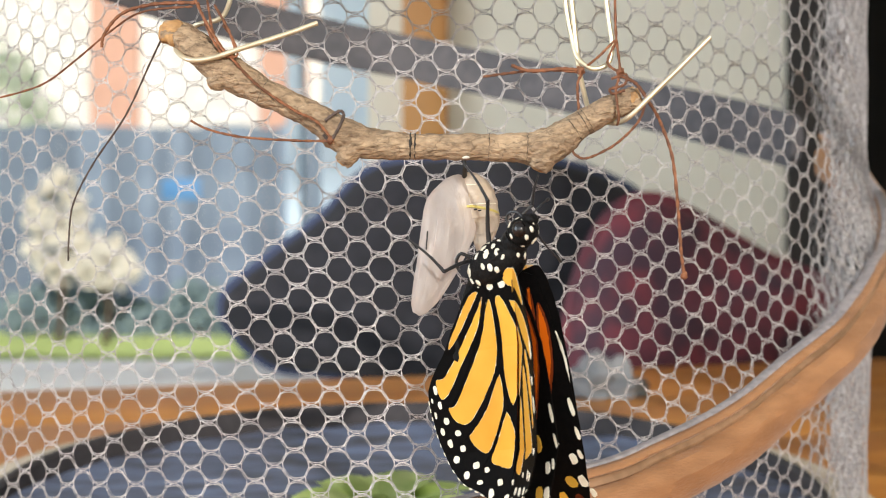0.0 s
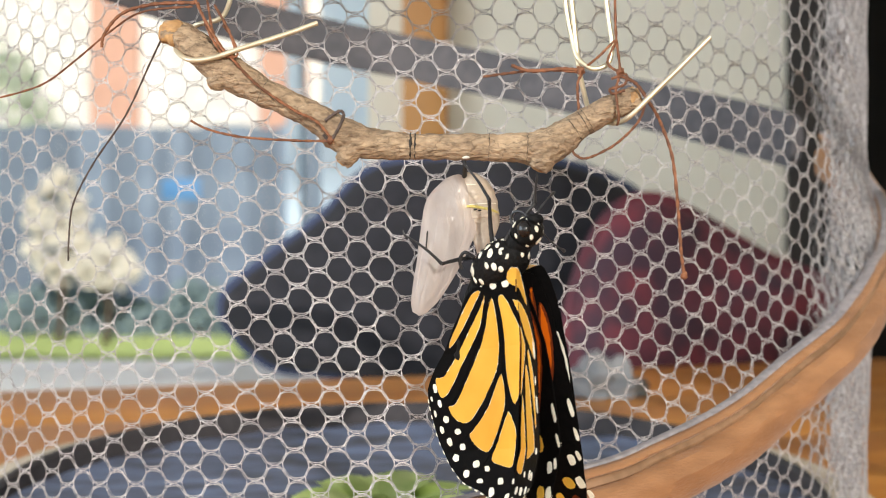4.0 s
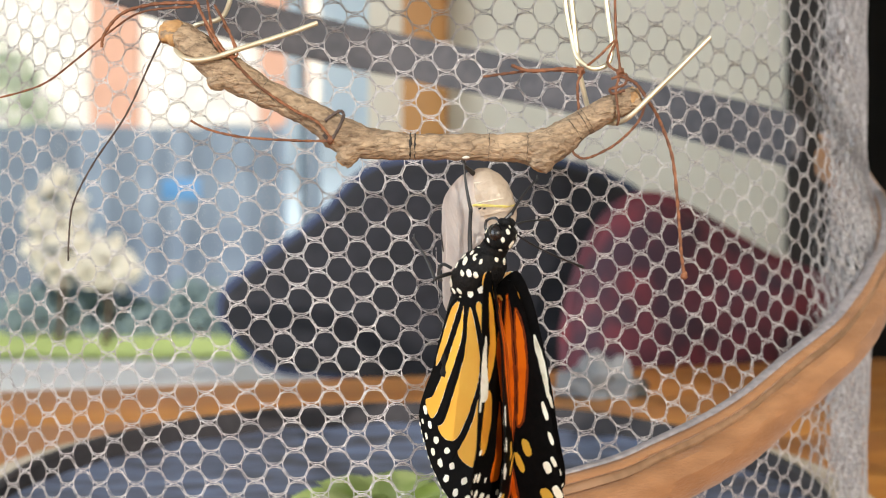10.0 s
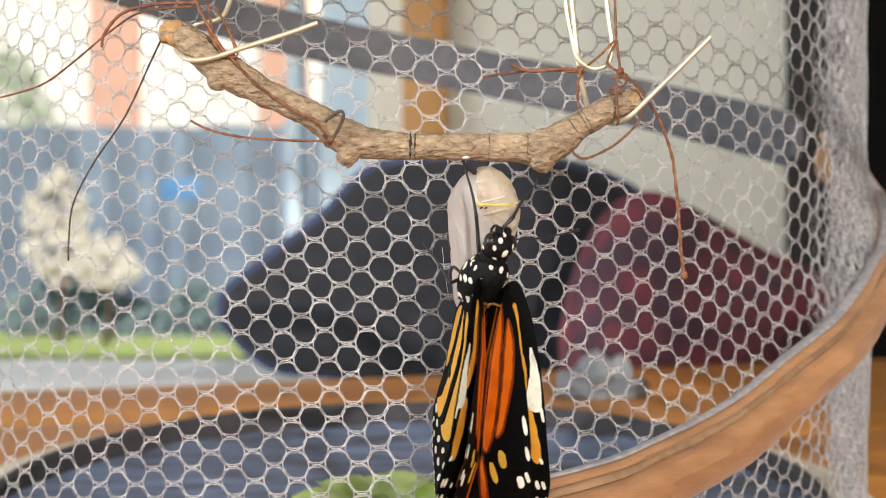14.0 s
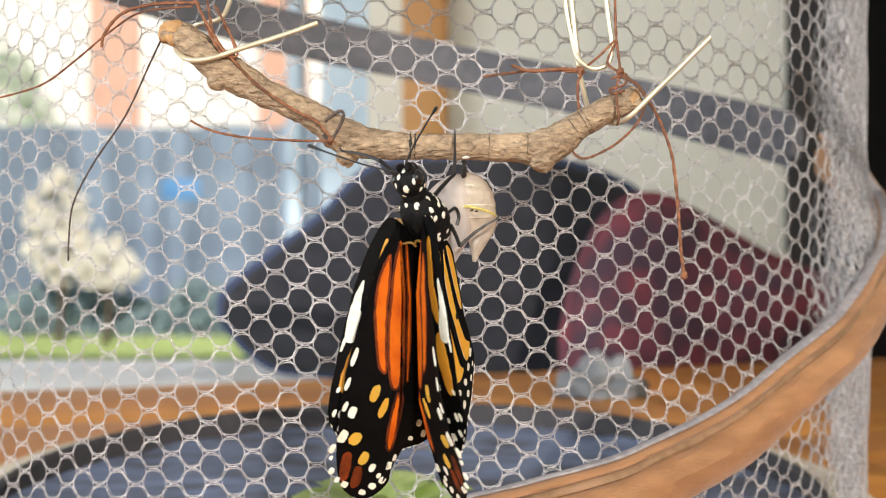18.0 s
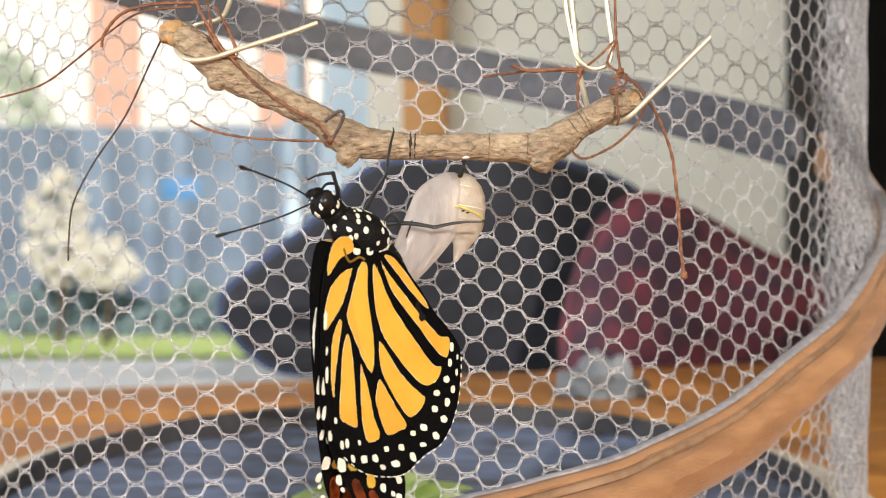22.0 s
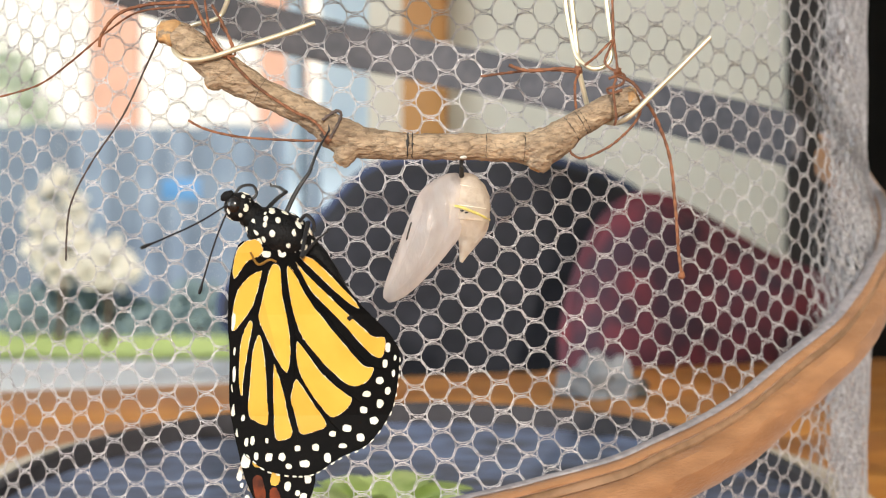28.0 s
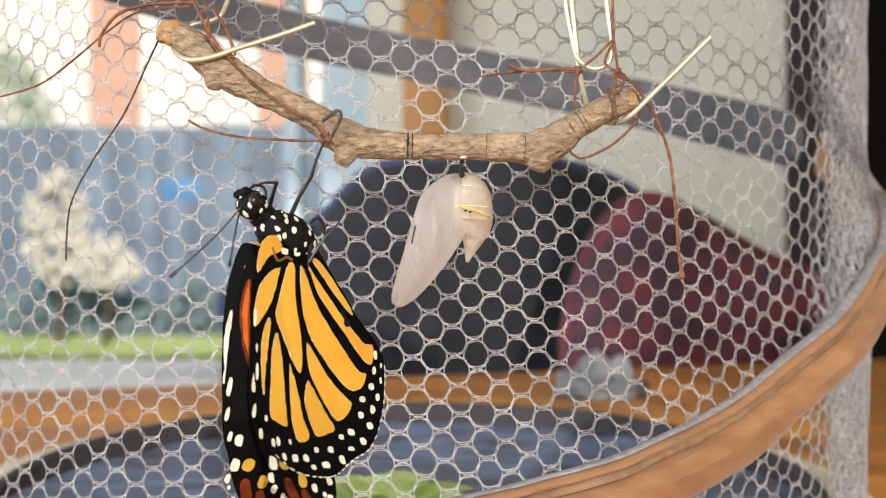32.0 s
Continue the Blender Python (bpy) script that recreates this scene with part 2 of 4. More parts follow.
def build_room():
    room_box("floor", (-2.6, -2.7, -0.1), (2.6, 3.2, 0.0), M_FLOOR, "brown wooden floor of the room", "floor", "structure")
    room_box("ceiling", (-2.6, -2.7, 2.5), (2.6, 3.2, 2.6), M_WHITEPAINT, "plain white painted ceiling", "ceiling", "structure")
    # unseen west wall, opened only to hold the added fill lamp on the left
    for lo, hi in (((-2.7, -2.7, 0), (-2.6, -1.7, 2.5)), ((-2.7, 0.5, 0), (-2.6, 3.2, 2.5)), ((-2.7, -1.7, 0), (-2.6, 0.5, 0.4)), ((-2.7, -1.7, 2.3), (-2.6, 0.5, 2.5))):
        room_box("wall_west", lo, hi, M_PLASTER, "unseen beige plaster wall, opening added for light", "wall", "structure")
    room_box("wall_east", (2.6, -2.7, 0), (2.7, 3.2, 2.5), M_PLASTER, "plain beige plaster wall", "wall", "structure")
    # unseen wall behind the eye, its wide opening added and sized to shape the sun
    for n, lo, hi in (("wall_south", (-2.6, -2.8, 0), (-2.2, -2.7, 2.5)), ("wall_south", (0.95, -2.8, 0), (2.6, -2.7, 2.5)),
                      ("wall_south", (-2.2, -2.8, 2.42), (0.95, -2.7, 2.5)), ("wall_south", (-2.2, -2.8, 0), (0.95, -2.7, 0.25))):
        room_box(n, lo, hi, M_PLASTER, "unseen beige plaster wall, opening added for light", "wall", "structure")
    # window wall: opening to the left of the pine post, beige wall to its right, doorway beyond
    y0, y1 = WIN_Y, WIN_Y + 0.14
    for lo, hi in (((-2.6, y0, 0), (-0.84, y1, 2.5)), ((-0.84, y0, 0), (-0.10, y1, EYE_Z - 0.178)),
                   ((-0.84, y0, 2.2), (-0.10, y1, 2.5)), ((-0.10, y0, 0), (0.462, y1, 2.5)),
                   ((1.3, y0, 0), (2.6, y1, 2.5)), ((0.462, y0, 2.05), (1.3, y1, 2.5))):
        room_box("wall_north", lo, hi, M_PLASTER, "beige plaster wall round the window", "wall", "structure")
    # hall walls coloured near black in place of missing light
    room_box("wall_hall", (0.40, 3.1, 0), (2.6, 3.2, 2.5), M_DARK, "hall wall with its shade painted in dark", "wall", "structure")
    room_box("wall_hall", (0.40, y1, 0), (0.44, 3.1, 2.5), M_DARK, "hall wall with its shade painted in dark", "wall", "structure")
    post = room_box("window_post", (-0.053, y0 - 0.03, BENCH_Z + 0.002), (0.006, y0 - 0.002, 2.3), M_PINE,
                    "honey-coloured pine trim beside the window", "trim", "structure", 0.003)
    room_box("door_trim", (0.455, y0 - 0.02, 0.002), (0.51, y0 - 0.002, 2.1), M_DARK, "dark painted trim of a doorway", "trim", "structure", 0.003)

    # window: frame, sash bars and glass
    win = tagged(empty("window_1", (-0.39, y0 + 0.07, EYE_Z - 0.178)), "white-painted window standing open", "window", kind="structure")

    def bar(name, lo, hi, mat=M_WHITEPAINT):
        bm = bmesh.new()
        o = win.matrix_basis.translation
        box(bm, [l - c for l, c in zip(lo, o)], [h - c for h, c in zip(hi, o)], 0.004 if mat is not M_GLASS else 0)
        return part(name, bm, mat, win)
    z0 = EYE_Z - 0.178
    bar("window_frame", (-0.84, y0 + 0.03, z0), (-0.76, y0 + 0.12, 2.2))
    bar("window_frame", (-0.165, y0 + 0.03, z0), (-0.10, y0 + 0.12, 2.2), M_SASH)
    bar("window_frame", (-0.76, y0 + 0.03, z0), (-0.165, y0 + 0.12, z0 + 0.02))
    bar("window_frame", (-0.76, y0 + 0.03, 2.14), (-0.165, y0 + 0.12, 2.2))
    bar("sash_bar", (-0.215, y0 + 0.05, z0 + 0.02), (-0.195, y0 + 0.10, 2.14), M_SASH)

    bench = tagged(empty("window_bench", (0, 1.3, 0)), "pale grey painted bench under the window", "bench")
    bm = bmesh.new()
    box(bm, (-1.4, -0.34, BENCH_Z - 0.035), (0.7, 0.315, BENCH_Z), 0.006)
    part("seat", bm, M_WHITEPAINT, bench)
    for x in (-1.34, -0.25, 0.64):
        bm = bmesh.new()
        box(bm, (x - 0.025, -0.30, 0), (x + 0.025, 0.30, BENCH_Z - 0.035), 0.004)
        part("leg", bm, M_WHITEPAINT, bench)

    table = tagged(empty("table", (0.1, 0.45, 0)), "honey-brown wooden table with a worn top", "table")
    table.rotation_euler = (0, 0, radians(20))
    for i in range(6):
        bm = bmesh.new()
        box(bm, (-1.0, -0.53 + 0.163 * i, TABLE_Z - 0.03), (1.0, -0.53 + 0.163 * i + 0.1615, TABLE_Z), 0.002)
        part("board", bm, M_TABLE, table)
    for x in (-0.9, 0.9):
        for y in (-0.45, 0.38):
            bm = bmesh.new()
            box(bm, (x - 0.03, y - 0.03, 0), (x + 0.03, y + 0.03, TABLE_Z - 0.03), 0.005)
            part("leg", bm, M_TABLE, table)


def cushion(name, label, mat, piping, outline, d, depth, base):
    """A stuffed cushion standing on the bench; outline in view units at d."""
    pts = [spot_at(a, b, d) for a, b in outline]
    c = sum(pts, Vector()) / len(pts)
    loop = glide(pts, 6, True)
    thing = tagged(empty(name, (c.x, d, base)), label, "cushion")
    o = Vector((c.x, d, base))
    bm = bmesh.new()
    rings = []
    for k in range(-6, 7):
        a = k / 6 * math.pi / 2
        s, w = math.cos(a) ** 0.55 if abs(k) < 6 else 0.03, math.sin(a)
        ring = []
        for p in loop:
            q = c + (p - c) * s - o
            q.y = depth * w * (0.9 + 0.25 * noise.noise(q * 14))
            q.z = max(q.z, 0.001)
            ring.append(bm.verts.new(q))
        rings.append(ring)
    n = len(loop)
    for r0, r1 in zip(rings, rings[1:]):
        for i in range(n):
            bm.faces.new((r0[i], r0[(i + 1) % n], r1[(i + 1) % n], r1[i]))
    bm.faces.new(rings[0][::-1])
    bm.faces.new(rings[-1])
    part("cover", bm, mat, thing)
    bm = bmesh.new()
    path = [Vector((p.x - o.x, -0.004, max(p.z - o.z, 0.004))) for p in loop]
    tube(bm, path + path[:1], 0.006, 8)
    part("piping", bm, piping, thing)


def build_bench_things():
    cushion("dark_cushion", "plump charcoal cushion with navy piping on the bench", M_CHAR, M_NAVY,
            [(392, 540), (480, 455), (570, 385), (660, 300), (800, 282), (960, 285), (1080, 318), (1180, 390), (1240, 480),
             (1200, 600), (1080, 668), (820, 672), (600, 662), (470, 640)], 1.25, 0.10, BENCH_Z)
    cushion("plum_cushion", "plum-red cloth cushion leaning on a dark cushion", M_PLUM, M_PLUM,
            [(1000, 600), (1030, 470), (1085, 375), (1160, 352), (1250, 395), (1350, 455), (1450, 500), (1478, 570),
             (1400, 640), (1290, 690), (1120, 706), (1020, 690)], 1.05, 0.055, BENCH_Z)


def build_tissue():
    at = spot_at(1062, 700, 0.76)
    thing = tagged(empty("tissue", (at.x, 0.76, TABLE_Z)), "crumpled white paper tissue on the table", "tissue")
    bm = bmesh.new()
    bmesh.ops.create_icosphere(bm, subdivisions=4, radius=1.0)
    for w in bm.verts:
        k = 1 + 0.35 * noise.noise(w.co * 2.2) + 0.18 * noise.noise(w.co * 6)
        w.co = Vector((w.co.x * 0.027 * k, w.co.y * 0.020 * k, max(w.co.z * 0.024 * k, 0.001)))
    part("paper", bm, M_TISSUE, thing)


def build_outside():
    room_box("ground", (-200, -200, -0.25), (200, 400, -0.15), M_LAWN, "sunlit green lawn", "lawn", "structure")
    fence = tagged(empty("garden_fence", (-7, 15.6, -0.15)), "blue-grey painted board fence along the lawn", "fence")
    bm = bmesh.new()
    box(bm, (-0.098, -0.012, 0), (0.098, 0.012, 2.72), 0.004)
    me = mesh_of("board", bm, M_FENCE)
    for i in range(64):
        shared("board", me, fence, pose(-3.6 + i * 0.2, random.uniform(-0.01, 0.01), random.uniform(-0.03, 0.03)))
    for z in (0.4, 1.9):
        bm = bmesh.new()
        box(bm, (-3.7, 0.014, z), (9.1, 0.06, z + 0.09))
        part("rail", bm, M_FENCE, fence)

    bm = bmesh.new()
    box(bm, (3.4, -0.03, 1.78), (3.9, -0.014, 2.05), 0.003)
    part("blue_panel", bm, M_BLUE, fence, "small bright blue panel on the fence")

    house = tagged(empty("house", (-4.2, 24, -0.15)), "white house with pink brick piers beyond the fence", "house")
    bm = bmesh.new()
    box(bm, (-9.0, 0.3, 0), (8.2, 5, 7.2))
    part("siding_wall", bm, M_SIDING, house)
    for x0, x1 in ((-2.75, -1.85), (0.6, 1.5), (4.6, 5.4)):
        bm = bmesh.new()
        box(bm, (x0, 0, 0), (x1, 0.299, 7.0))
        part("brick_pier", bm, M_BRICK, house)
    bm = bmesh.new()
    slab(bm, [(-9.5, 7.201), (8.6, 7.201), (0.5, 10.2)], -0.3, 5.2)
    part("roof", bm, M_TRUNK, house)
    for x in (-0.6, 2.6, 3.7):
        w = empty("window", (x, -0.02, 2.2))
        w.parent = house
        bm = bmesh.new()
        box(bm, (-0.4, 0.2, 0), (0.4, 0.34, 1.3), 0.02)
        part("frame", bm, M_WHITEPAINT, w)
        bm = bmesh.new()
        box(bm, (-0.33, 0.17, 0.07), (0.33, 0.196, 1.23))
        part("pane", bm, M_PANE, w)


def leafy(name, label, mat, at, radii, count, size, seed, trunk=True, flat=1.0, group=""):
    rnd = random.Random(seed)
    thing = tagged(empty(name, at), label, "tree" if trunk == 1 else "bush", group)
    verts, faces = [], []
    for i in range(count):
        d = Vector((rnd.gauss(0, 1), rnd.gauss(0, 1), rnd.gauss(0, 1))).normalized()
        r = rnd.uniform(0.45, 1) ** 0.5
        lump = 1 + 0.35 * noise.noise(d * 2.3 + Vector((seed, 0, 0)))
        c = Vector((d.x * radii[0], d.y * radii[1], d.z * radii[2])) * r * lump + Vector((0, 0, radii[2] + float(trunk)))
        u = Vector((rnd.gauss(0, 1), flat * rnd.gauss(0, 1), rnd.gauss(0, 1))).normalized() * size * rnd.uniform(0.6, 1.3)
        w = u.cross(Vector((0.2, 1, -0.1))).normalized() * size * 0.5
        k = len(verts)
        verts += [tuple(c - u), tuple(c + w), tuple(c + u), tuple(c - w)]
        faces.append((k, k + 1, k + 2, k + 3))
    me = bpy.data.meshes.new("crown")
    me.from_pydata(verts, [], faces)
    me.materials.append(mat)
    crown = new("crown", me)
    crown.parent = thing
    bm = bmesh.new()
    h = radii[2] + float(trunk)
    tube(bm, [Vector((0, 0, 0)), Vector((0.05, 0, h * 0.5)), Vector((0, 0.03, h * 1.2))], [0.12 * radii[0], 0.09 * radii[0], 0.03 * radii[0]], 8)
    for k in range(4):
        a = k * 1.7
        tube(bm, [Vector((0.02, 0, h * 0.6)), Vector((math.cos(a) * radii[0] * 0.6, math.sin(a) * radii[1] * 0.6, h * 1.1))], [0.05 * radii[0], 0.015 * radii[0]], 6)
    part("trunk", bm, M_TRUNK, thing)


def build_grass():
    """Upright blades on the strip of lawn before the fence."""
    rnd = random.Random(12)
    verts, faces = [], []
    for i in range(26000):
        x, y = rnd.uniform(-6.2, 0.4), 11.6 + 3.7 * rnd.random()
        h, w, g = rnd.uniform(0.07, 0.15), rnd.uniform(0.014, 0.024), rnd.gauss(0, 0.35)
        lean = Vector((rnd.gauss(0, 0.02), rnd.gauss(0, 0.02), 0))
        u = Vector((math.cos(g), math.sin(g), 0)) * w
        p = Vector((x, y, -0.151))
        k = len(verts)
        verts += [tuple(p - u), tuple(p + u), tuple(p + lean + Vector((0, 0, h)))]
        faces.append((k, k + 1, k + 2))
    me = bpy.data.meshes.new("grass")
    me.from_pydata(verts, [], faces)
    me.materials.append(M_LAWN)
    tagged(new("grass", me), "bright lime green sunlit grass before the fence", "grass", kind="stuff")


def build_greenery():
    build_grass()
    # two bushes whose sunlit look is painted into cream leaves
    leafy("sunlit_bush", "bush before the fence, leaves painted cream for sunlight", M_SUNLEAF, (-4.24, 13.4, -0.15), (0.34, 0.3, 0.66), 150, 0.11, 3, 0.72, 0.3)
    leafy("sunlit_bush", "low bush before the fence, leaves painted cream for sunlight", M_SUNLEAF, (-3.70, 13.3, -0.15), (0.36, 0.3, 0.30), 90, 0.11, 5, 0.68, 0.3)
    for k in range(7):
        leafy("shrub", "dark blue-green garden shrub along the fence", M_HEDGE, (-4.9 + 0.62 * k + 0.1 * math.sin(k * 5), 14.7, -0.15), (0.42, 0.3, 0.36 + 0.08 * math.sin(k * 2.3)), 520, 0.06, 20 + k, False, group="shrubs along the fence")
    leafy("tree", "green garden tree behind the fence, painted pale for glare", M_GLARELEAF, (-7.0, 18.5, -0.15), (1.2, 1.1, 1.7), 900, 0.12, 9)


# ---------------------------------------------------------------- cage
CAGE = Vector((-0.0190, 0.452, TABLE_Z))
RADIUS = 0.167
HELIX = [(-110, -0.088), (-40, -0.087), (-20, -0.0835), (0, -0.0715), (16.2, -0.0618), (21, -0.0588), (29.3, -0.0510), (32.5, -0.0476), (40, -0.0370),
         (50.7, -0.0230), (58, -0.0132), (66, -0.0060), (85, 0.0170), (105.5, 0.0440), (145, 0.0755), (179, 0.0995), (211.4, 0.1163), (250, 0.135), (300, 0.16)]


def helix_z(th):
    for (a0, z0), (a1, z1) in zip(HELIX, HELIX[1:]):
        if th <= a1:
            return z0 + (z1 - z0) * (th - a0) / (a1 - a0)
    return HELIX[-1][1]


def sag(th, z):
    """The wall's radius: the cloth is pulled out at the spring and sinks in between, with soft waves."""
    near = abs(z - helix_z(th))
    r = RADIUS + 0.004 * math.exp(-(near / 0.014) ** 2)
    v = Vector((th * 0.045, z * 16, 0.3))
    return r + 0.0022 * noise.noise(v) + 0.0008 * noise.noise(v * 3.1)


def on_cage(th, z, out=0.0):
    r = sag(th, z) + out
    a = radians(th)
    return Vector((r * math.sin(a), -r * math.cos(a), z + EYE_Z - CAGE.z))


def net(name, th0, th1, z0, z1, cage, thick, sunk=0.0):
    """Knotted netting: each cell is a round loop of yarn; the loops touch at their sides and are tied by crossed yarns between."""
    col, row = 0.00503, 0.00702
    quads_v, quads_f = [], []
    rnd = random.Random(4)
    s0, s1 = radians(th0) * RADIUS, radians(th1) * RADIUS
    u0, v0 = -0.00587 + sunk, -0.00124 - row / 2 + sunk

    def weave(u, v):
        """The cloth hangs askew: columns lean, rows climb round the side."""
        s = u - 0.105 * v
        return s, v + 0.02 * s + 0.5 * min(s, 0.16) * abs(s)

    def place(u, v, out):
        w = 0.00022
        u2 = u + w * noise.noise(Vector((u * 130, v * 130, 1)))
        v2 = v + w * noise.noise(Vector((u * 130, v * 130, 7)))
        s, z = weave(u2, v2)
        return on_cage(math.degrees(s / RADIUS), z, out - sunk * (1 + 0.8 * noise.noise(Vector((s * 60, z * 25, 4)))))

    def strand(pts, r):
        k0 = len(quads_v)
        for i, p in enumerate(pts):
            way = (pts[min(i + 1, len(pts) - 1)] - pts[max(i - 1, 0)]).normalized()
            n = Vector((p.x, p.y, 0)).normalized()
            e = way.cross(n).normalized()
            for q in (p + e * r + n * r * 0.5, p - e * r + n * r * 0.5, p - n * r):
                quads_v.append(q[:])
        for i in range(len(pts) - 1):
            for s in range(3):
                a, b = k0 + 3 * i + s, k0 + 3 * i + (s + 1) % 3
                quads_f.append((a, b, b + 3, a + 3))

    hh = row * 0.5
    for i in range(int(s0 / col) - 6, int(s1 / col) + 7):
        for j in range(-60, 61):
            cu, cv = u0 + i * col, v0 + (j + (0.5 if i % 2 else 0)) * row
            s, z = weave(cu, cv)
            if not (s0 < s < s1 and z0 < z < z1):
                continue
            r = thick * rnd.uniform(0.85, 1.15)
            tw = rnd.uniform(0, 6)
            for half in (1, -1):
                rx, ry = col * 0.600, row * 0.445
                loop = []
                for q in range(17):
                    g = 2 * math.pi * (q + 0.5) / 16
                    e = 1 + 0.046 * math.cos(6 * g) + half * (0.022 * math.sin(2.5 * g + tw) + 0.026)
                    loop.append(place(cu + rx * e * math.cos(g), cv + ry * e * math.sin(g), r * (0.9 * math.sin(3 * g) + 2.2 * half * math.cos(2.5 * g + tw))))
                strand(loop, r * rnd.uniform(0.6, 0.8))
            top, g = cv + hh, row * 0.062
            for k in (1, -1):
                strand([place(cu - col * 0.40, top + k * g * 1.9, 0), place(cu - col * 0.2, top + k * g * 0.5, 2.5 * r * k), place(cu + col * 0.2, top - k * g * 0.5, -2.5 * r * k),
                        place(cu + col * 0.40, top - k * g * 1.9, 0)], r * 1.05)
    me = bpy.data.meshes.new(name)
    me.from_pydata(quads_v, [], quads_f)
    for p in me.polygons:
        p.use_smooth = True
    me.materials.append(M_NET)
    ob = new(name, me)
    ob.parent = cage
    tagged(ob, "white hexagon-mesh netting", kind="stuff")
    return ob


def band(name, cage, th0, th1, mat, up, down, out, label="", wave=0.0012, rise=0.0):
    """A cloth sleeve round the spring: a flattened, slightly puckered tube along the spiral."""
    bm = bmesh.new()
    rings = []
    n = int((th1 - th0) * 1.4)
    for i in range(n + 1):
        th = th0 + (th1 - th0) * i / n
        z = helix_z(th - 1.5) * 0.25 + helix_z(th) * 0.5 + helix_z(th + 1.5) * 0.25
        z += rise
        slope = (helix_z(th + 2) - helix_z(th - 2)) / radians(4) / RADIUS
        k = math.sqrt(1 + slope * slope)
        ring = []
        for s in range(14):
            a = 2 * math.pi * s / 14
            h = math.sin(a)
            dz = (up if h > 0 else down) * h * k
            th2 = th - math.degrees(slope * dz / k / k / RADIUS) * 0.5
            puck = wave * noise.noise(Vector((th * 0.13, h * 4.2, 2))) + wave * 0.6 * noise.noise(Vector((th * 0.45, h * 7, 5)))
            o = out * math.cos(a) + puck + 0.003
            ring.append(bm.verts.new(on_cage(th2, z + dz * (1 if up != down else 1), o)))
        rings.append(ring)
    for r0, r1 in zip(rings, rings[1:]):
        for s in range(14):
            bm.faces.new((r0[s], r0[(s + 1) % 14], r1[(s + 1) % 14], r1[s]))
    bm.faces.new(rings[0][::-1])
    bm.faces.new(rings[-1])
    return part(name, bm, mat, cage, label)


def build_cage():
    cage = tagged(empty("butterfly_cage", CAGE), "pop-up butterfly cage of white netting with a tan spiral sleeve", "cage")
    net("netting", -76, 99, -0.086, 0.124, cage, 0.000098)
    # folded second layer, its yarn thickened to imitate the bright sunlit right edge
    net("netting_fold_bright", 54, 92, -0.084, 0.122, cage, 0.00026, 0.0028)
    band("sleeve", cage, -30, 100, M_SLEEVE, 0.0042, 0.0078, 0.0052, "tan fabric sleeve round the spring")
    band("piping", cage, -30, 100, M_SLEEVE, 0.0011, 0.0011, 0.0028, "tan piping above the sleeve", 0.0004, 0.0076)
    band("lace_edge", cage, -30, 100, M_LACE, 0.0004, 0.0004, 0.0016, "grey lace edge of the netting", 0.0005, 0.0092)
    band("sleeve_seam", cage, -30, 100, M_SEAM, 0.0013, 0.0014, 0.0022, "grey mesh seam along the sleeve", 0.0004, 0.0054)
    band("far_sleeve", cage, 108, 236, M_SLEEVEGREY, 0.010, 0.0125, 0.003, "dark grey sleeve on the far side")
    # bottom: a stiff rim that stands higher at the back, the cloth stretched inside it and a pale flange outside
    def base_at(r, a, up):
        x, y = r * math.sin(a), -r * math.cos(a)
        return Vector((0.006 + x, y, max(-0.0015 + 0.055 * y + up, 0.0012 + 0.1 * (up + 0.004))))
    turns = [2 * math.pi * i / 90 for i in range(90)]

    def ring_sheet(name, levels, mat, label, wave=0.0, fill=False):
        bm = bmesh.new()
        rings = [[bm.verts.new(base_at(r, a, up + wave * noise.noise(Vector((r * 40 * math.sin(a), r * 40 * math.cos(a), 0))))) for a in turns] for r, up in levels]
        for r0, r1 in zip(rings, rings[1:]):
            for i in range(90):
                bm.faces.new((r0[i], r0[(i + 1) % 90], r1[(i + 1) % 90], r1[i]))
        if fill:
            bm.faces.new(rings[0])
        return part(name, bm, mat, cage, label)
    ring_sheet("base_cloth", [(0.002, -0.001), (0.05, -0.001), (0.09, -0.001), (0.12, -0.001), (0.1455, 0.0)], M_BASE, "blue-grey cloth bottom, sky reflections painted in", 0.002, True)
    ring_sheet("base_rim", [(0.1462, -0.004), (0.1462, 0.0085), (0.1475, 0.0098), (0.1495, 0.0098), (0.151, 0.008), (0.151, -0.004)], M_RIM, "dark bound rim")
    ring_sheet("base_flange", [(0.1514, 0.0045), (0.1514, 0.0072), (0.160, 0.0066), (0.1675, 0.0052), (0.1675, 0.0035)], M_HEM, "pale cream hem of the netting", 0.001)

    # leafy sprig lying on the cage's bottom
    plant = tagged(empty("leaf_sprig", (-0.020, 0.388, TABLE_Z + 0.003)), "bright green leafy sprig on the cage bottom", "plant")
    for k in range(9):
        a = k * 2.4
        ln, wd = 0.021 + 0.004 * (k % 3), 0.010
        bm = bmesh.new()
        rows = []
        for i in range(7):
            t = i / 6
            w = wd * math.sin(math.pi * (0.06 + 0.9 * t)) ** 0.8
            zz = 0.004 + 0.012 * t - 0.006 * t * t + 0.001 * (k % 4)
            rows.append([bm.verts.new((math.cos(a) * (ln * t + 0.003) - math.sin(a) * s * w, math.sin(a) * (ln * t + 0.003) + math.cos(a) * s * w,
                                       zz + abs(s) * w * 0.3)) for s in (-1, -0.5, 0, 0.5, 1)])
        for r0, r1 in zip(rows, rows[1:]):
            for s in range(4):
                bm.faces.new((r0[s], r0[s + 1], r1[s + 1], r1[s]))
        part("leaf", bm, M_LEAF, plant)
    bm = bmesh.new()
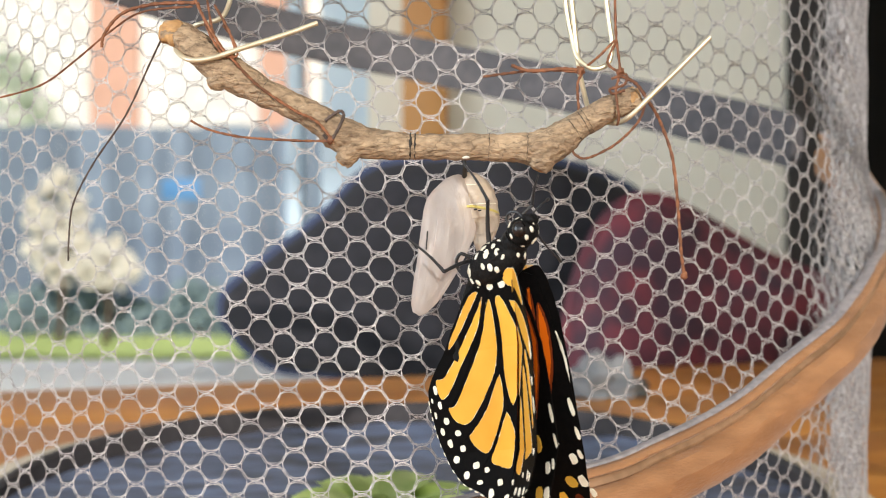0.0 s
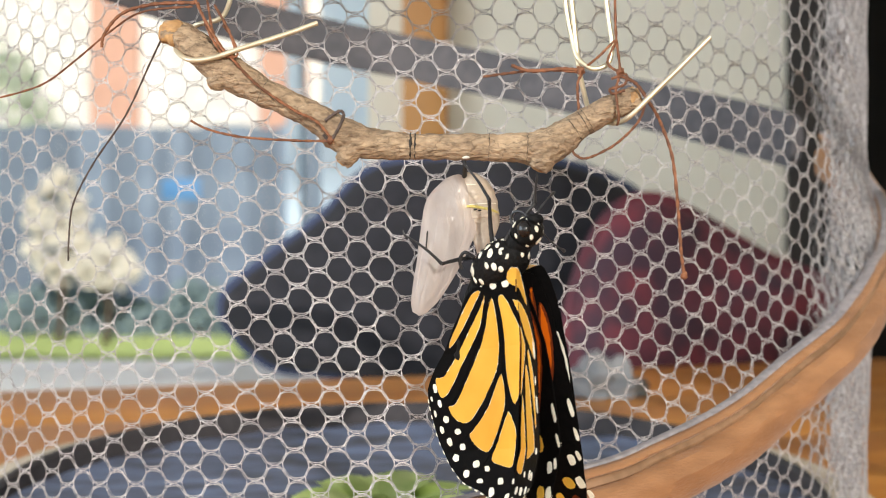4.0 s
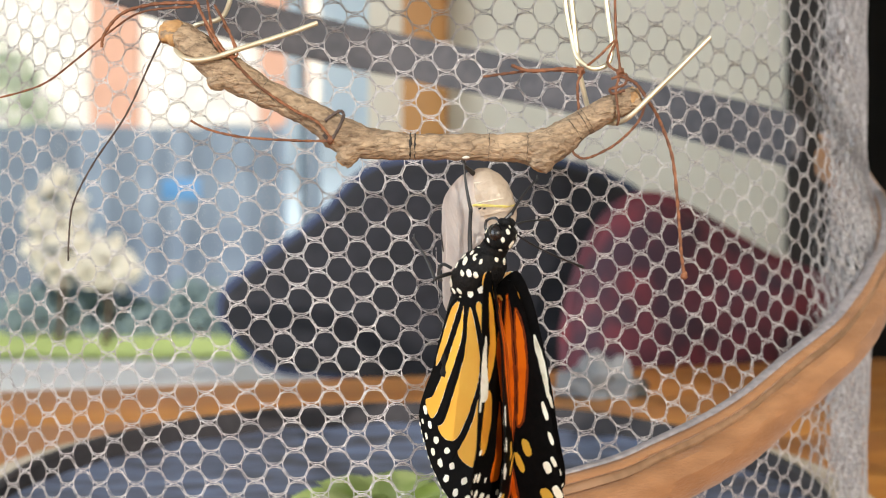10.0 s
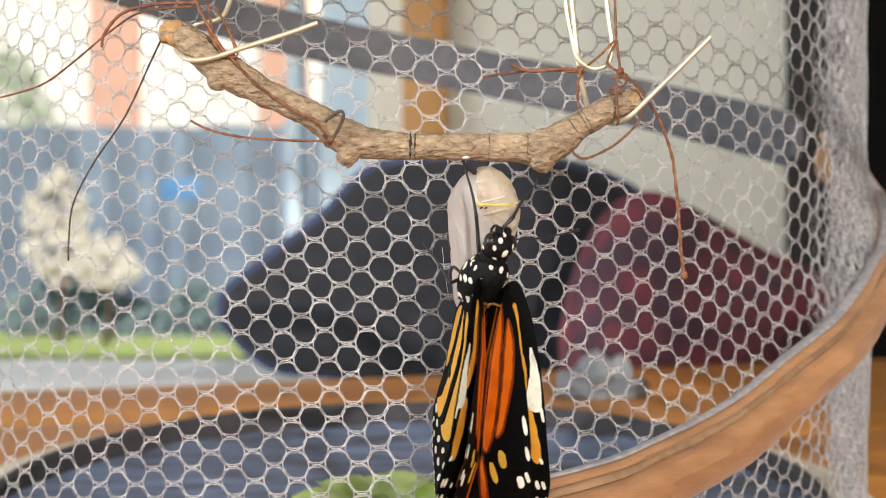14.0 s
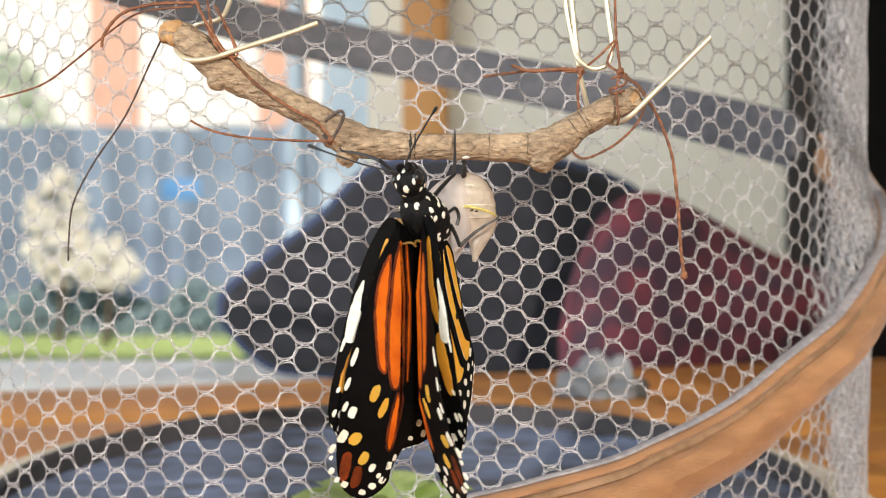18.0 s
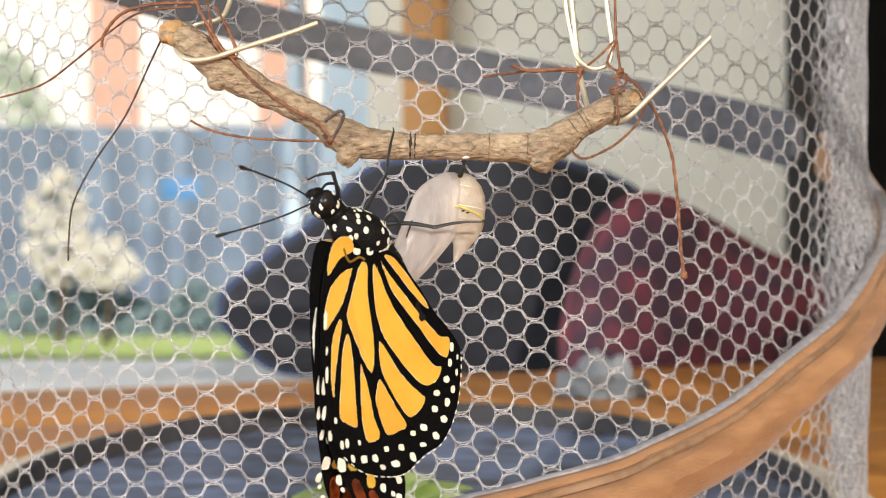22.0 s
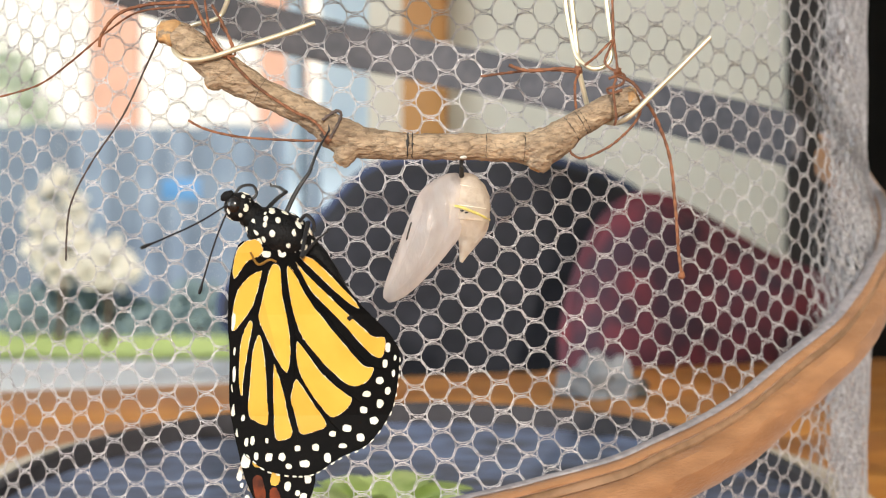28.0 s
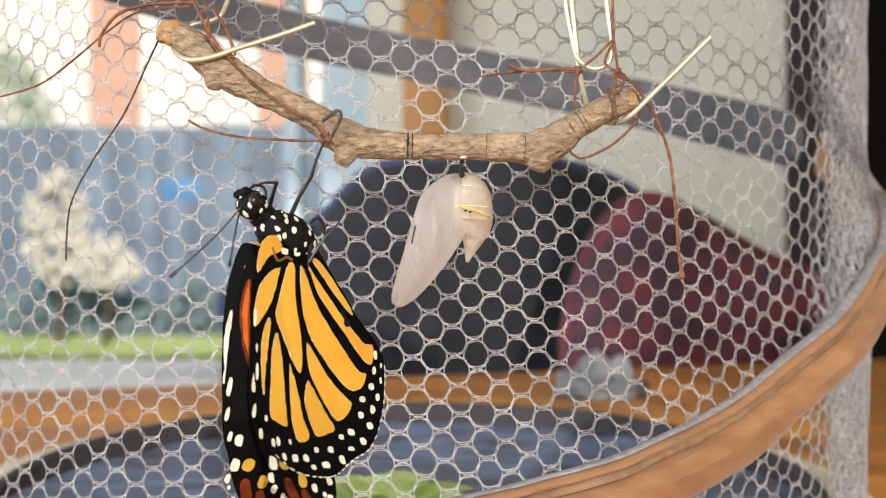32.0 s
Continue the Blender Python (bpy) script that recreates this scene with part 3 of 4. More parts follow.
    tube(bm, [Vector((-0.02, 0, 0.0)), Vector((0, 0, 0.004)), Vector((0.012, 0.006, 0.006))], 0.0012, 6)
    part("stem", bm, M_LEAF, plant)

# ---------------------------------------------------------------- twig, clips and threads
TWIG_Y = 0.250
TWIG_AT = spot_at(720, 250, TWIG_Y)


def hang(points, d=None, n=8):
    """A smooth path through (a, b, depth) triples, relative to the twig's own place."""
    return [q - TWIG_AT for q in glide([spot_at(a, b, dd) for a, b, dd in points], n)]


def build_twig():
    twig = tagged(empty("twig", TWIG_AT), "bent dry twig with rough tan bark, hung by clips and thread", "twig")
    way = [(288, 58, 0.251), (325, 66, 0.251), (395, 122, 0.250), (475, 167, 0.250), (555, 206, 0.250), (612, 243, 0.250), (680, 257, 0.250),
           (760, 260, 0.250), (850, 260, 0.250), (915, 262, 0.250), (968, 260, 0.250), (1020, 226, 0.250), (1080, 192, 0.250), (1128, 174, 0.250)]
    size = [18, 25, 31, 25, 25, 32, 25, 23, 24, 26, 33, 25, 23, 22]
    path = hang(way, n=10)
    radii = [s.x * UNIT for s in glide([(r, 0, 0) for r in size], 10)]
    radii = [r * (1 + 0.05 * math.sin(i * 1.3) * noise.noise(Vector((i * 0.5, 0, 0)))) for i, r in enumerate(radii)]
    bm = bmesh.new()
    tube(bm, path, radii, 30, True, 0.14, 420.0)
    part("bark", bm, M_BARK, twig)
    # knots and stubs
    for (a0, b0), (a1, b1), r0, r1 in (((630, 252), (603, 288), 27, 14), ((966, 264), (951, 300), 31, 17), ((400, 128), (372, 152), 26, 11)):
        bm = bmesh.new()
        p = hang([(a0, b0, 0.2495), ((a0 + a1) / 2, (b0 + b1) / 2 + 2, 0.249), (a1, b1, 0.249)], n=6)
        tube(bm, p, [UNIT * (r0 + (r1 - r0) * i / (len(p) - 1)) for i in range(len(p))], 16, True, 0.2, 500.0)
        k = part("knot", bm, M_BARK, twig, "gnarled side knot")
        bm = bmesh.new()
        d = (p[-1] - p[-2]).normalized()
        tube(bm, [p[-1] - d * 0.0002, p[-1] + d * 0.0003], [UNIT * r1 * 0.8, UNIT * r1 * 0.55], 12, True, 0.2, 900)
        part("cut_end", bm, M_CUT, k)
    for run, grow in ((range(0, 10), 1.05), (range(len(path) - 5, len(path)), 1.02)):
        bm = bmesh.new()
        tube(bm, [path[i] for i in run], [radii[i] * grow * (1.0 if 0 < k < len(run) - 1 else 0.9) for k, i in enumerate(run)], 22, True, 0.16, 520.0)
        part("peeled_wood", bm, M_CUT, twig, "bare orange-tan wood where the bark has peeled")
    for e in (0, -1):
        bm = bmesh.new()
        d = (path[e] - path[1 if e == 0 else -2]).normalized()
        tube(bm, [path[e] - d * 0.0004, path[e] + d * 0.0005], [radii[e] * 0.93, radii[e] * 0.8], 20, True, 0.15, 700)
        part("cut_end", bm, M_CUT, twig, "pale orange cut end")
    # dark ink rings
    for i, w in ((66, 2.0), (67, 1.2), (82, 0.5), (93, 0.5), (109, 0.7), (112, 0.7), (113, 0.5), (29, 0.5)):
        bm = bmesh.new()
        d = (path[min(i + 1, len(path) - 1)] - path[i - 1]).normalized()
        e1 = d.cross(Vector((0, 1, 0))).normalized()
        ring = []
        for s in range(15):
            a = radians(20 + 130 * s / 14)
            rr = radii[i] * 1.05
            ring.append(path[i] + rr * (math.cos(a) * e1 + math.sin(a) * Vector((0, -1, 0))) + d * 0.0003 * noise.noise(Vector((s * 0.8, i, 0))))
        tube(bm, ring, [UNIT * w * 1.5 * (0.35 + 1.1 * abs(noise.noise(Vector((q * 0.9, i, 3))))) for q in range(15)], 5, True, 0.4, 1500)
        part("ink_ring", bm, M_INK, twig, "thin black mark")
    bm = bmesh.new()
    ball(bm, spot_at(824, 279, 0.2475) - TWIG_AT, (UNIT * 6, UNIT * 5, UNIT * 3), None, 16, 10, 0.5, 900)
    part("silk_pad", bm, M_SILK, twig, "small white silk pad")

    # threads tied round the twig
    def thread(points, r=2.3, mat=M_THREAD, label=""):
        bm = bmesh.new()
        p = hang(points, n=10)
        tube(bm, p, [UNIT * r * (1 + 0.22 * math.sin(i * 2.1)) for i in range(len(p))], 6, True, 0.15, 2500)
        part("thread", bm, mat, twig, label)
    f = 0.2462
    thread([(345, 0, 0.250), (365, 40, f), (392, 84, f), (405, 98, f), (455, 150, f), (520, 195, f), (560, 215, f), (585, 245, f)], 2.6)
    thread([(380, 10, 0.250), (405, 55, f), (415, 90, f), (398, 100, f), (372, 62, f), (350, 5, 0.252)], 2.4)
    thread([(365, -10, 0.251), (378, 60, f), (402, 96, f - 0.0004), (420, 98, f), (412, 70, f), (395, 45, 0.249)], 2.2)
    thread([(575, 214, f), (600, 197, f), (608, 207, f), (592, 240, f - 0.0003), (583, 250, f), (572, 238, f)], 2.8, M_THREADDARK)
    thread([(588, 250, f), (520, 249, 0.247), (430, 243, 0.248), (370, 230, 0.2490), (338, 214, 0.250)], 2.2)
    thread([(345, 5, 0.252), (270, 8, 0.256), (215, 25, 0.258), (185, 60, 0.259), (180, 84, 0.2595)], 3.0)
    thread([(340, 12, 0.252), (250, 22, 0.258), (190, 60, 0.264), (130, 110, 0.268), (70, 152, 0.270), (-20, 178, 0.272)], 1.9)
    thread([(290, 60, 0.258), (262, 120, 0.266), (222, 205, 0.270), (165, 290, 0.272), (130, 360, 0.272), (122, 420, 0.272), (121, 462, 0.272)], 1.9, M_THREADDARK)
    thread([(1088, -30, 0.250), (1090, 60, 0.249), (1097, 125, f + 0.0005), (1090, 160, f), (1095, 205, f), (1092, 222, 0.2475)], 2.3)
    thread([(1098, 135, f), (1125, 148, f), (1148, 180, f), (1168, 215, 0.248), (1190, 280, 0.2485), (1200, 370, 0.249), (1205, 440, 0.2495), (1211, 490, 0.250)], 2.8)
    thread([(1143, 178, f), (1130, 215, 0.247), (1090, 255, 0.248), (1040, 280, 0.249), (1018, 274, 0.2495), (1012, 262, 0.250)], 2.2)
    thread([(1095, 128, f), (1075, 110, 0.248), (1090, 72, 0.247), (1060, 100, 0.2475), (1040, 116, 0.249)], 2.2)
    thread([(1028, 126, 0.2495), (1000, 122, 0.2495), (940, 126, 0.250), (905, 116, 0.2505)], 3.0)
    thread([(1026, 128, 0.2495), (960, 124, 0.2505), (900, 130, 0.252), (855, 136, 0.253)], 2.4)
    thread([(1022, 118, 0.249), (1030, 128, 0.2488), (1022, 150, 0.2495), (1024, 195, 0.2502)], 2.4)
    thread([(1082, 140, f), (1108, 132, f), (1105, 150, f), (1080, 158, f), (1085, 166, f), (1106, 160, f)], 2.4)
    for a, b, dd in ((585, 248, f), (1211, 488, 0.250), (404, 96, f), (1098, 128, f), (1028, 125, 0.2485)):
        bm = bmesh.new()
        ball(bm, spot_at(a, b, dd) - TWIG_AT, (UNIT * 7, UNIT * 6, UNIT * 6.5), None, 10, 8, 0.6, 1800)
        part("thread_knot", bm, M_THREAD, twig)
    return twig


def clip(name, label, runs, r):
    thing = tagged(empty(name, TWIG_AT), label, "paper clip")
    for k, run in enumerate(runs):
        bm = bmesh.new()
        tube(bm, hang(run, n=12), UNIT * r, 10)
        part("wire", bm, M_WIRE, thing)
    return thing


def build_clips():
    left = clip("paper_clip", "silver-cream wire clip bent open into a hook under the twig",
                [[(415, -40, 0.254), (405, 8, 0.252), (388, 34, 0.2505), (350, 44, 0.2545), (318, 62, 0.2555), (312, 88, 0.251), (335, 106, 0.2462), (375, 103, 0.2455),
                  (430, 85, 0.2452), (500, 63, 0.2450), (562, 41, 0.2448)]], 4.6)
    right = clip("paper_clip", "silver-cream wire clip hooked under the twig end",
                 [[(998, -40, 0.252), (1003, 20, 0.2515), (1014, 75, 0.251), (1024, 105, 0.250), (1050, 122, 0.2492), (1076, 112, 0.2495),
                   (1083, 80, 0.2500), (1078, 40, 0.2505), (1068, -40, 0.251)],
                  [(1008, -40, 0.2505), (1018, 60, 0.2505), (1026, 130, 0.251), (1040, 190, 0.2535)],
                  [(1040, 190, 0.2535), (1062, 212, 0.2535), (1090, 218, 0.250), (1115, 206, 0.2465), (1150, 172, 0.2455), (1205, 118, 0.2450), (1257, 66, 0.2445)]], 4.6)
    # rod overhead from which twig and clips hang, standing on the table behind the eye's field
    rod = tagged(empty("hanging_rod", (0, TWIG_Y, EYE_Z + 0.065)), "plain wooden rod on posts above the cage", "rod")
    bm = bmesh.new()
    tube(bm, [Vector((-0.24, 0.003, 0)), Vector((0.24, 0.003, 0))], 0.006, 12)
    part("bar", bm, M_PINE, rod)
    for x in (-0.236, 0.236):
        bm = bmesh.new()
        tube(bm, [Vector((x, 0.003, TABLE_Z - EYE_Z - 0.065)), Vector((x, 0.003, 0.01))], 0.006, 12)
        part("post", bm, M_PINE, rod)
    return left, right


# ---------------------------------------------------------------- chrysalis
SHELL_AT = spot_at(822, 286, 0.2515)


def build_chrysalis():
    ch = tagged(empty("chrysalis", SHELL_AT), "empty translucent white chrysalis shell hanging from the twig", "chrysalis")
    u = UNIT

    def loft(name, axis, widths, depths, mat, label="", opening=None, parent=ch, ridge=0.0):
        """A thin shell about an axis (a, b relative to the stalk's top), with half-widths and half-depths on the way."""
        pts = glide([(a, 0, -b) for a, b in axis], 6)
        ws = glide([(w, 0, 0) for w in widths], 6)
        ds = glide([(w, 0, 0) for w in depths], 6)
        bm = bmesh.new()
        rings = []
        n = 30
        for i, p in enumerate(pts):
            d = (pts[min(i + 1, len(pts) - 1)] - pts[max(i - 1, 0)]).normalized()
            e = Vector((d.z, 0, -d.x))
            ring = []
            lo, hi = (0, 2 * math.pi) if not opening else opening(i / (len(pts) - 1))
            for s in range(n):
                a = lo + (hi - lo) * s / (n if not opening else n - 1)
                k = 1 + ridge * math.sin(i * 1.57) + 0.02 * noise.noise(Vector((math.cos(a) * 2, math.sin(a) * 2, i * 0.25)))
                ring.append(bm.verts.new((Vector((0, 4 / UNIT * 0.001, 0)) + p + e * ws[i].x * k * math.cos(a) + Vector((0, -1, 0)) * ds[i].x * k * math.sin(a)) * u))
            rings.append(ring)
        for r0, r1 in zip(rings, rings[1:]):
            for s in range(n if not opening else n - 1):
                bm.faces.new((r0[s], r0[(s + 1) % n], r1[(s + 1) % n], r1[s]))
        if not opening:
            bm.faces.new(rings[0][::-1])
            bm.faces.new(rings[-1])
        return part(name, bm, mat, parent, label)

    # the long wing case, open at its back; at rest it hangs 30 degrees to the side
    loft("wing_case", [(-3, 22), (-13, 38), (-28, 70), (-42, 102), (-62, 138), (-84, 176), (-108, 212), (-128, 238), (-137, 248)],
         [7, 29, 49, 51, 45, 37, 28, 17, 7], [7, 25, 36, 38, 35, 29, 22, 13, 5], M_SHELL, "milky translucent wing case",
         lambda t: (radians(-40 - 18 * t), radians(225 - 6 * t)))
    loft("abdomen_case", [(0, 21), (8, 36), (14, 60), (15, 84), (13, 104)], [7, 24, 35, 37, 36], [7, 23, 34, 37, 36], M_SHELLRING,
         "ringed pale abdomen case", None, ch, 0.02)
    loft("torn_flap", [(16, 100), (18, 114), (13, 137), (5, 161), (-1, 180)], [35, 31, 21, 10, 3], [33, 28, 19, 9, 2], M_SHELLRING,
         "torn pointed flap", lambda t: (radians(-20), radians(200)))
    for b in (44, 56, 68, 80):
        bm = bmesh.new()
        w = 26 + (b - 44) * 0.3
        tube(bm, glide([Vector(((14 + w * math.cos(g)) * u, (4 / UNIT * 0.001 - (w + 1.2) * math.sin(g)) * u, -(b + 5 * math.cos(g)) * u)) for g in [radians(q) for q in (5, 40, 75, 110, 140)]], 5), u * 1.0, 5)
        part("ring_seam", bm, M_PALE, ch)
    bm = bmesh.new()
    tube(bm, glide([Vector((-22 * u, 8 * u, -78 * u)), Vector((-4 * u, -1 * u, -81 * u)), Vector((20 * u, -3.5 * u, -90 * u)), Vector((40 * u, 10 * u, -99 * u)), Vector((50 * u, 34 * u, -103 * u))], 6), u * 2.6, 6)
    part("gold_band", bm, M_GOLD, ch, "narrow gold band edged black")
    for i in range(7):
        t = i / 6
        bm = bmesh.new()
        ball(bm, Vector((0 + 48 * t, -4.5 + 34 * t * t, -88 - 18 * t)) * u, (u * 3.4, u * 1.5, u * 1.6), None, 8, 6)
        part("black_dash", bm, M_INK, ch)
    bm = bmesh.new()
    tube(bm, [Vector((-1, 0, 6)) * u, Vector((-1, -2, -8)) * u, Vector((0, 26, -26)) * u], [u * 4, u * 3.2, u * 5], 8, True, 0.3, 2000)
    part("stalk", bm, M_INK, ch, "black stalk")
    # seams and creases of the case
    for pts in ([(-70, 90), (-92, 150), (-118, 205), (-128, 225)], [(-44, 78), (-62, 140), (-92, 205), (-120, 232)], [(-20, 90), (-34, 140), (-70, 195), (-98, 228)], [(-104, 128), (-122, 175), (-138, 225)]):
        bm = bmesh.new()
        path = glide([Vector((a * u, -u * (6 - 0.12 * abs(b - 110)), -b * u)) for a, b in pts], 6)
        tube(bm, path, u * 0.5, 5)
        part("seam", bm, M_SHELL, ch)
    # black tube in place of the shade inside the slit
    bm = bmesh.new()
    tube(bm, glide([Vector((-90, 8, -108)) * u, Vector((-95, 9, -124)) * u, Vector((-99, 11, -140)) * u], 5), [u * 0.8] + [u * 1.5] * 9 + [u * 0.7], 6, True, 0.3, 2000)
    part("slit_shade", bm, M_INK, ch, "slit in the case, its shade a black tube")
    return ch


# ---------------------------------------------------------------- butterfly
HIND = [(470, 438), (428, 432), (410, 486), (404, 560), (408, 650), (416, 740), (430, 800), (470, 831), (520, 841), (556, 838),
        (600, 813), (650, 790), (690, 738), (703, 680), (706, 630), (690, 598), (640, 545), (590, 488), (552, 453), (505, 444)]
HIND_CELLS = []
HIND_CELLS.append([(432, 431), (455, 425), (468, 440), (463, 455), (440, 467), (418, 496), (413, 480), (419, 450)])
HIND_CELLS.append([(440, 492), (465, 480), (461, 502), (448, 545), (428, 575), (412, 590), (410, 565), (419, 520)])
HIND_CELLS.append([(480, 474), (497, 476), (500, 520), (512, 590), (513, 640), (507, 664), (490, 645), (470, 600), (457, 570), (461, 540)])
HIND_CELLS.append([(507, 476), (519, 479), (545, 530), (590, 590), (640, 648), (661, 655), (650, 680), (622, 690), (590, 668), (545, 618), (525, 583), (512, 530)])
HIND_CELLS.append([(524, 468), (545, 489), (580, 524), (620, 563), (658, 597), (678, 600), (682, 616), (674, 639), (650, 628), (600, 572), (550, 519)])
HIND_CELLS.append([(530, 457), (554, 460), (598, 503), (632, 541), (630, 550), (600, 528), (558, 487)])
HIND_CELLS.append([(523, 609), (535, 616), (570, 665), (608, 699), (622, 711), (612, 731), (586, 745), (565, 725), (540, 690), (524, 650)])
HIND_CELLS.append([(520, 676), (530, 681), (555, 720), (577, 756), (556, 769), (530, 772), (520, 742), (512, 710)])
HIND_CELLS.append([(482, 651), (492, 665), (502, 700), (510, 740), (517, 770), (505, 782), (486, 780), (482, 740)])
HIND_CELLS.append([(455, 596), (463, 601), (470, 650), (472, 700), (473, 754), (450, 750), (437, 735), (440, 690), (445, 630)])
HIND_CELLS.append([(440, 571), (448, 576), (440, 620), (432, 670), (428, 704), (422, 690), (422, 640), (427, 600)])
FORE = [(472, 446), (458, 438), (438, 451), (421, 505), (411, 570), (406, 640), (406, 730), (420, 800), (440, 862), (470, 905), (505, 918), (535, 905),
        (552, 870), (562, 820), (575, 760), (588, 690), (570, 590), (535, 500), (500, 446)]
CREASE = ((444, 440), (546, 866))       # the soft wings fold along this line
FORE_CELLS = []
FORE_CELLS.append([(452, 468), (458, 482), (472, 540), (490, 620), (505, 680), (508, 716), (492, 716), (472, 660), (457, 590), (449, 520)])
FORE_CELLS.append([(437, 496), (444, 520), (451, 580), (465, 645), (478, 694), (462, 690), (444, 645), (428, 590), (425, 540)])
FORE_CELLS.append([(469, 466), (478, 480), (496, 560), (516, 650), (522, 700), (513, 690), (492, 600), (475, 520)])
FORE_CELLS.append([(506, 728), (516, 734), (528, 790), (530, 824), (518, 818), (508, 775)])
FORE_CELLS.append([(478, 868), (490, 866), (496, 892), (484, 900)])
FORE_CELLS.append([(448, 850), (462, 846), (470, 886), (458, 890)])
FORE_CELLS.append([(515, 492), (526, 506), (552, 590), (568, 670), (562, 715), (552, 690), (538, 610)])
AMBER_CELLS = [     # on the upper side of the hindwing's front edge
    [(434, 470), (446, 486), (454, 540), (450, 590), (438, 622), (430, 590), (432, 530)],
    [(436, 640), (452, 646), (456, 690), (442, 742), (428, 736), (428, 690)]]
OUTER_SPOTS = [(698, 638, 2.6, 5.2), (695, 666, 3.0, 6.7), (685, 698, 4.9, 7.5), (671, 720, 6.7, 7.8), (660, 750, 7.8, 6.4), (636, 779, 7.5, 7.1), (605, 793, 7.1, 4.1), (578, 813, 6.7, 7.8), (538, 822, 9.0, 6.0), (510, 826, 6.0, 4.5), (475, 810, 6.4, 7.5), (453, 808, 4.1, 6.7), (435, 784, 3.4, 7.8)]
INNER_SPOTS = [(685, 620, 4.9, 8.2), (680, 649, 4.9, 7.1), (671, 679, 7.1, 6.7), (647, 703, 7.5, 5.6), (642, 731, 7.5, 6.4), (612, 763, 7.5, 6.7), (587, 772, 6.0, 4.9), (557, 795, 6.7, 6.4), (525, 796, 4.9, 5.2), (498, 810, 6.0, 7.1), (471, 782, 3.0, 4.5), (446, 782, 4.1, 7.8), (429, 743, 3.0, 6.0), (415, 624, 1.9, 7.5), (414, 572, 3.0, 16.4)]
HIND_PATCH = [(417, 548), (410, 575), (408, 605), (411, 640), (418, 660), (436, 652), (435, 624), (424, 592)]
FORE_SPOTS = [(413, 684, 4, 18, 0), (412, 730, 4, 12, 0), (466, 735, 8, 17, 1), (489, 756, 7, 18, 1),
              (436, 775, 8, 11, 0), (420, 768, 4, 9, 0), (434, 818, 8, 12, 0), (458, 818, 11, 12, 1), (486, 848, 9, 12, 1), (424, 842, 5, 8, 0), (438, 880, 5, 6, 0), (470, 898, 7, 6, 0),
              (454, 893, 4, 5, 0), (428, 858, 3, 4, 0), (508, 906, 7, 5, 0), (508, 860, 6, 8, 0), (522, 892, 7, 6, 0), (536, 878, 7, 7, 0), (544, 850, 6, 7, 0), (526, 872, 4, 5, 0), (551, 834, 5, 6, 0)]


def wing_xy(p):
    return ((p[0] - 487) * UF, -(p[1] - 452) * UF)


def outline(points, n=5, grow=0.0, half=0):
    pts = glide([(p[0], p[1], 0) for p in points], n, True)
    if grow:
        c = sum(pts, Vector()) / len(pts)
        k = len(pts)
        turn = sum(pts[i - 1].cross(pts[i]).z for i in range(k))
        out = []
        for i in range(k):
            d = (pts[(i + 1) % k] - pts[i - 1]).normalized()
            nrm = Vector((d.y, -d.x, 0)) * (1 if turn > 0 else -1)
            out.append(pts[i] + nrm * grow)
        pts = out
    rag = [p + Vector((noise.noise(p * 0.3), noise.noise(p * 0.3 + Vector((9, 3, 1))), 0)) * 1.7 for p in pts]
    if half:
        rag = fold_side(rag, half)
    return [wing_xy(p) for p in rag]


def fold_side(pts, half):
    """What lies before (-1) or behind (1) the crease."""
    p0, p1 = Vector((*CREASE[0], 0)), Vector((*CREASE[1], 0))
    n = Vector((p1.y - p0.y, p0.x - p1.x, 0)).normalized() * half

    def off(p):
        return (p - p0).dot(n) - 0.02
    out = []
    for i, p in enumerate(pts):
        q = pts[i - 1]
        u, v = off(q), off(p)
        if (u > 0) != (v > 0):
            out.append(q + (p - q) * (u / (u - v)))
        if v > 0:
            out.append(p)
    return out


BOW = [(300, 0), (450, 0), (560, -13), (740, -13), (800, 0), (860, 20), (918, 42), (960, 58)]      # how far the soft wing sags outwards, down its length


def bowed(bm, side):
    """Bends a flat plate of a wing to the wing's own sag."""
    bmesh.ops.triangulate(bm, faces=bm.faces[:])
    for b, _ in BOW[1:-1]:
        bmesh.ops.bisect_plane(bm, geom=bm.verts[:] + bm.edges[:] + bm.faces[:], plane_co=(0, 0, wing_xy((0, b))[1]), plane_no=(0, 0, 1))
    for w in bm.verts:
        b = 452 - w.co.z / UF
        for (b0, d0), (b1, d1) in zip(BOW, BOW[1:]):
            if b <= b1:
                w.co.y += side * UF * (d0 + (d1 - d0) * (b - b0) / (b1 - b0))
                break
    return bm


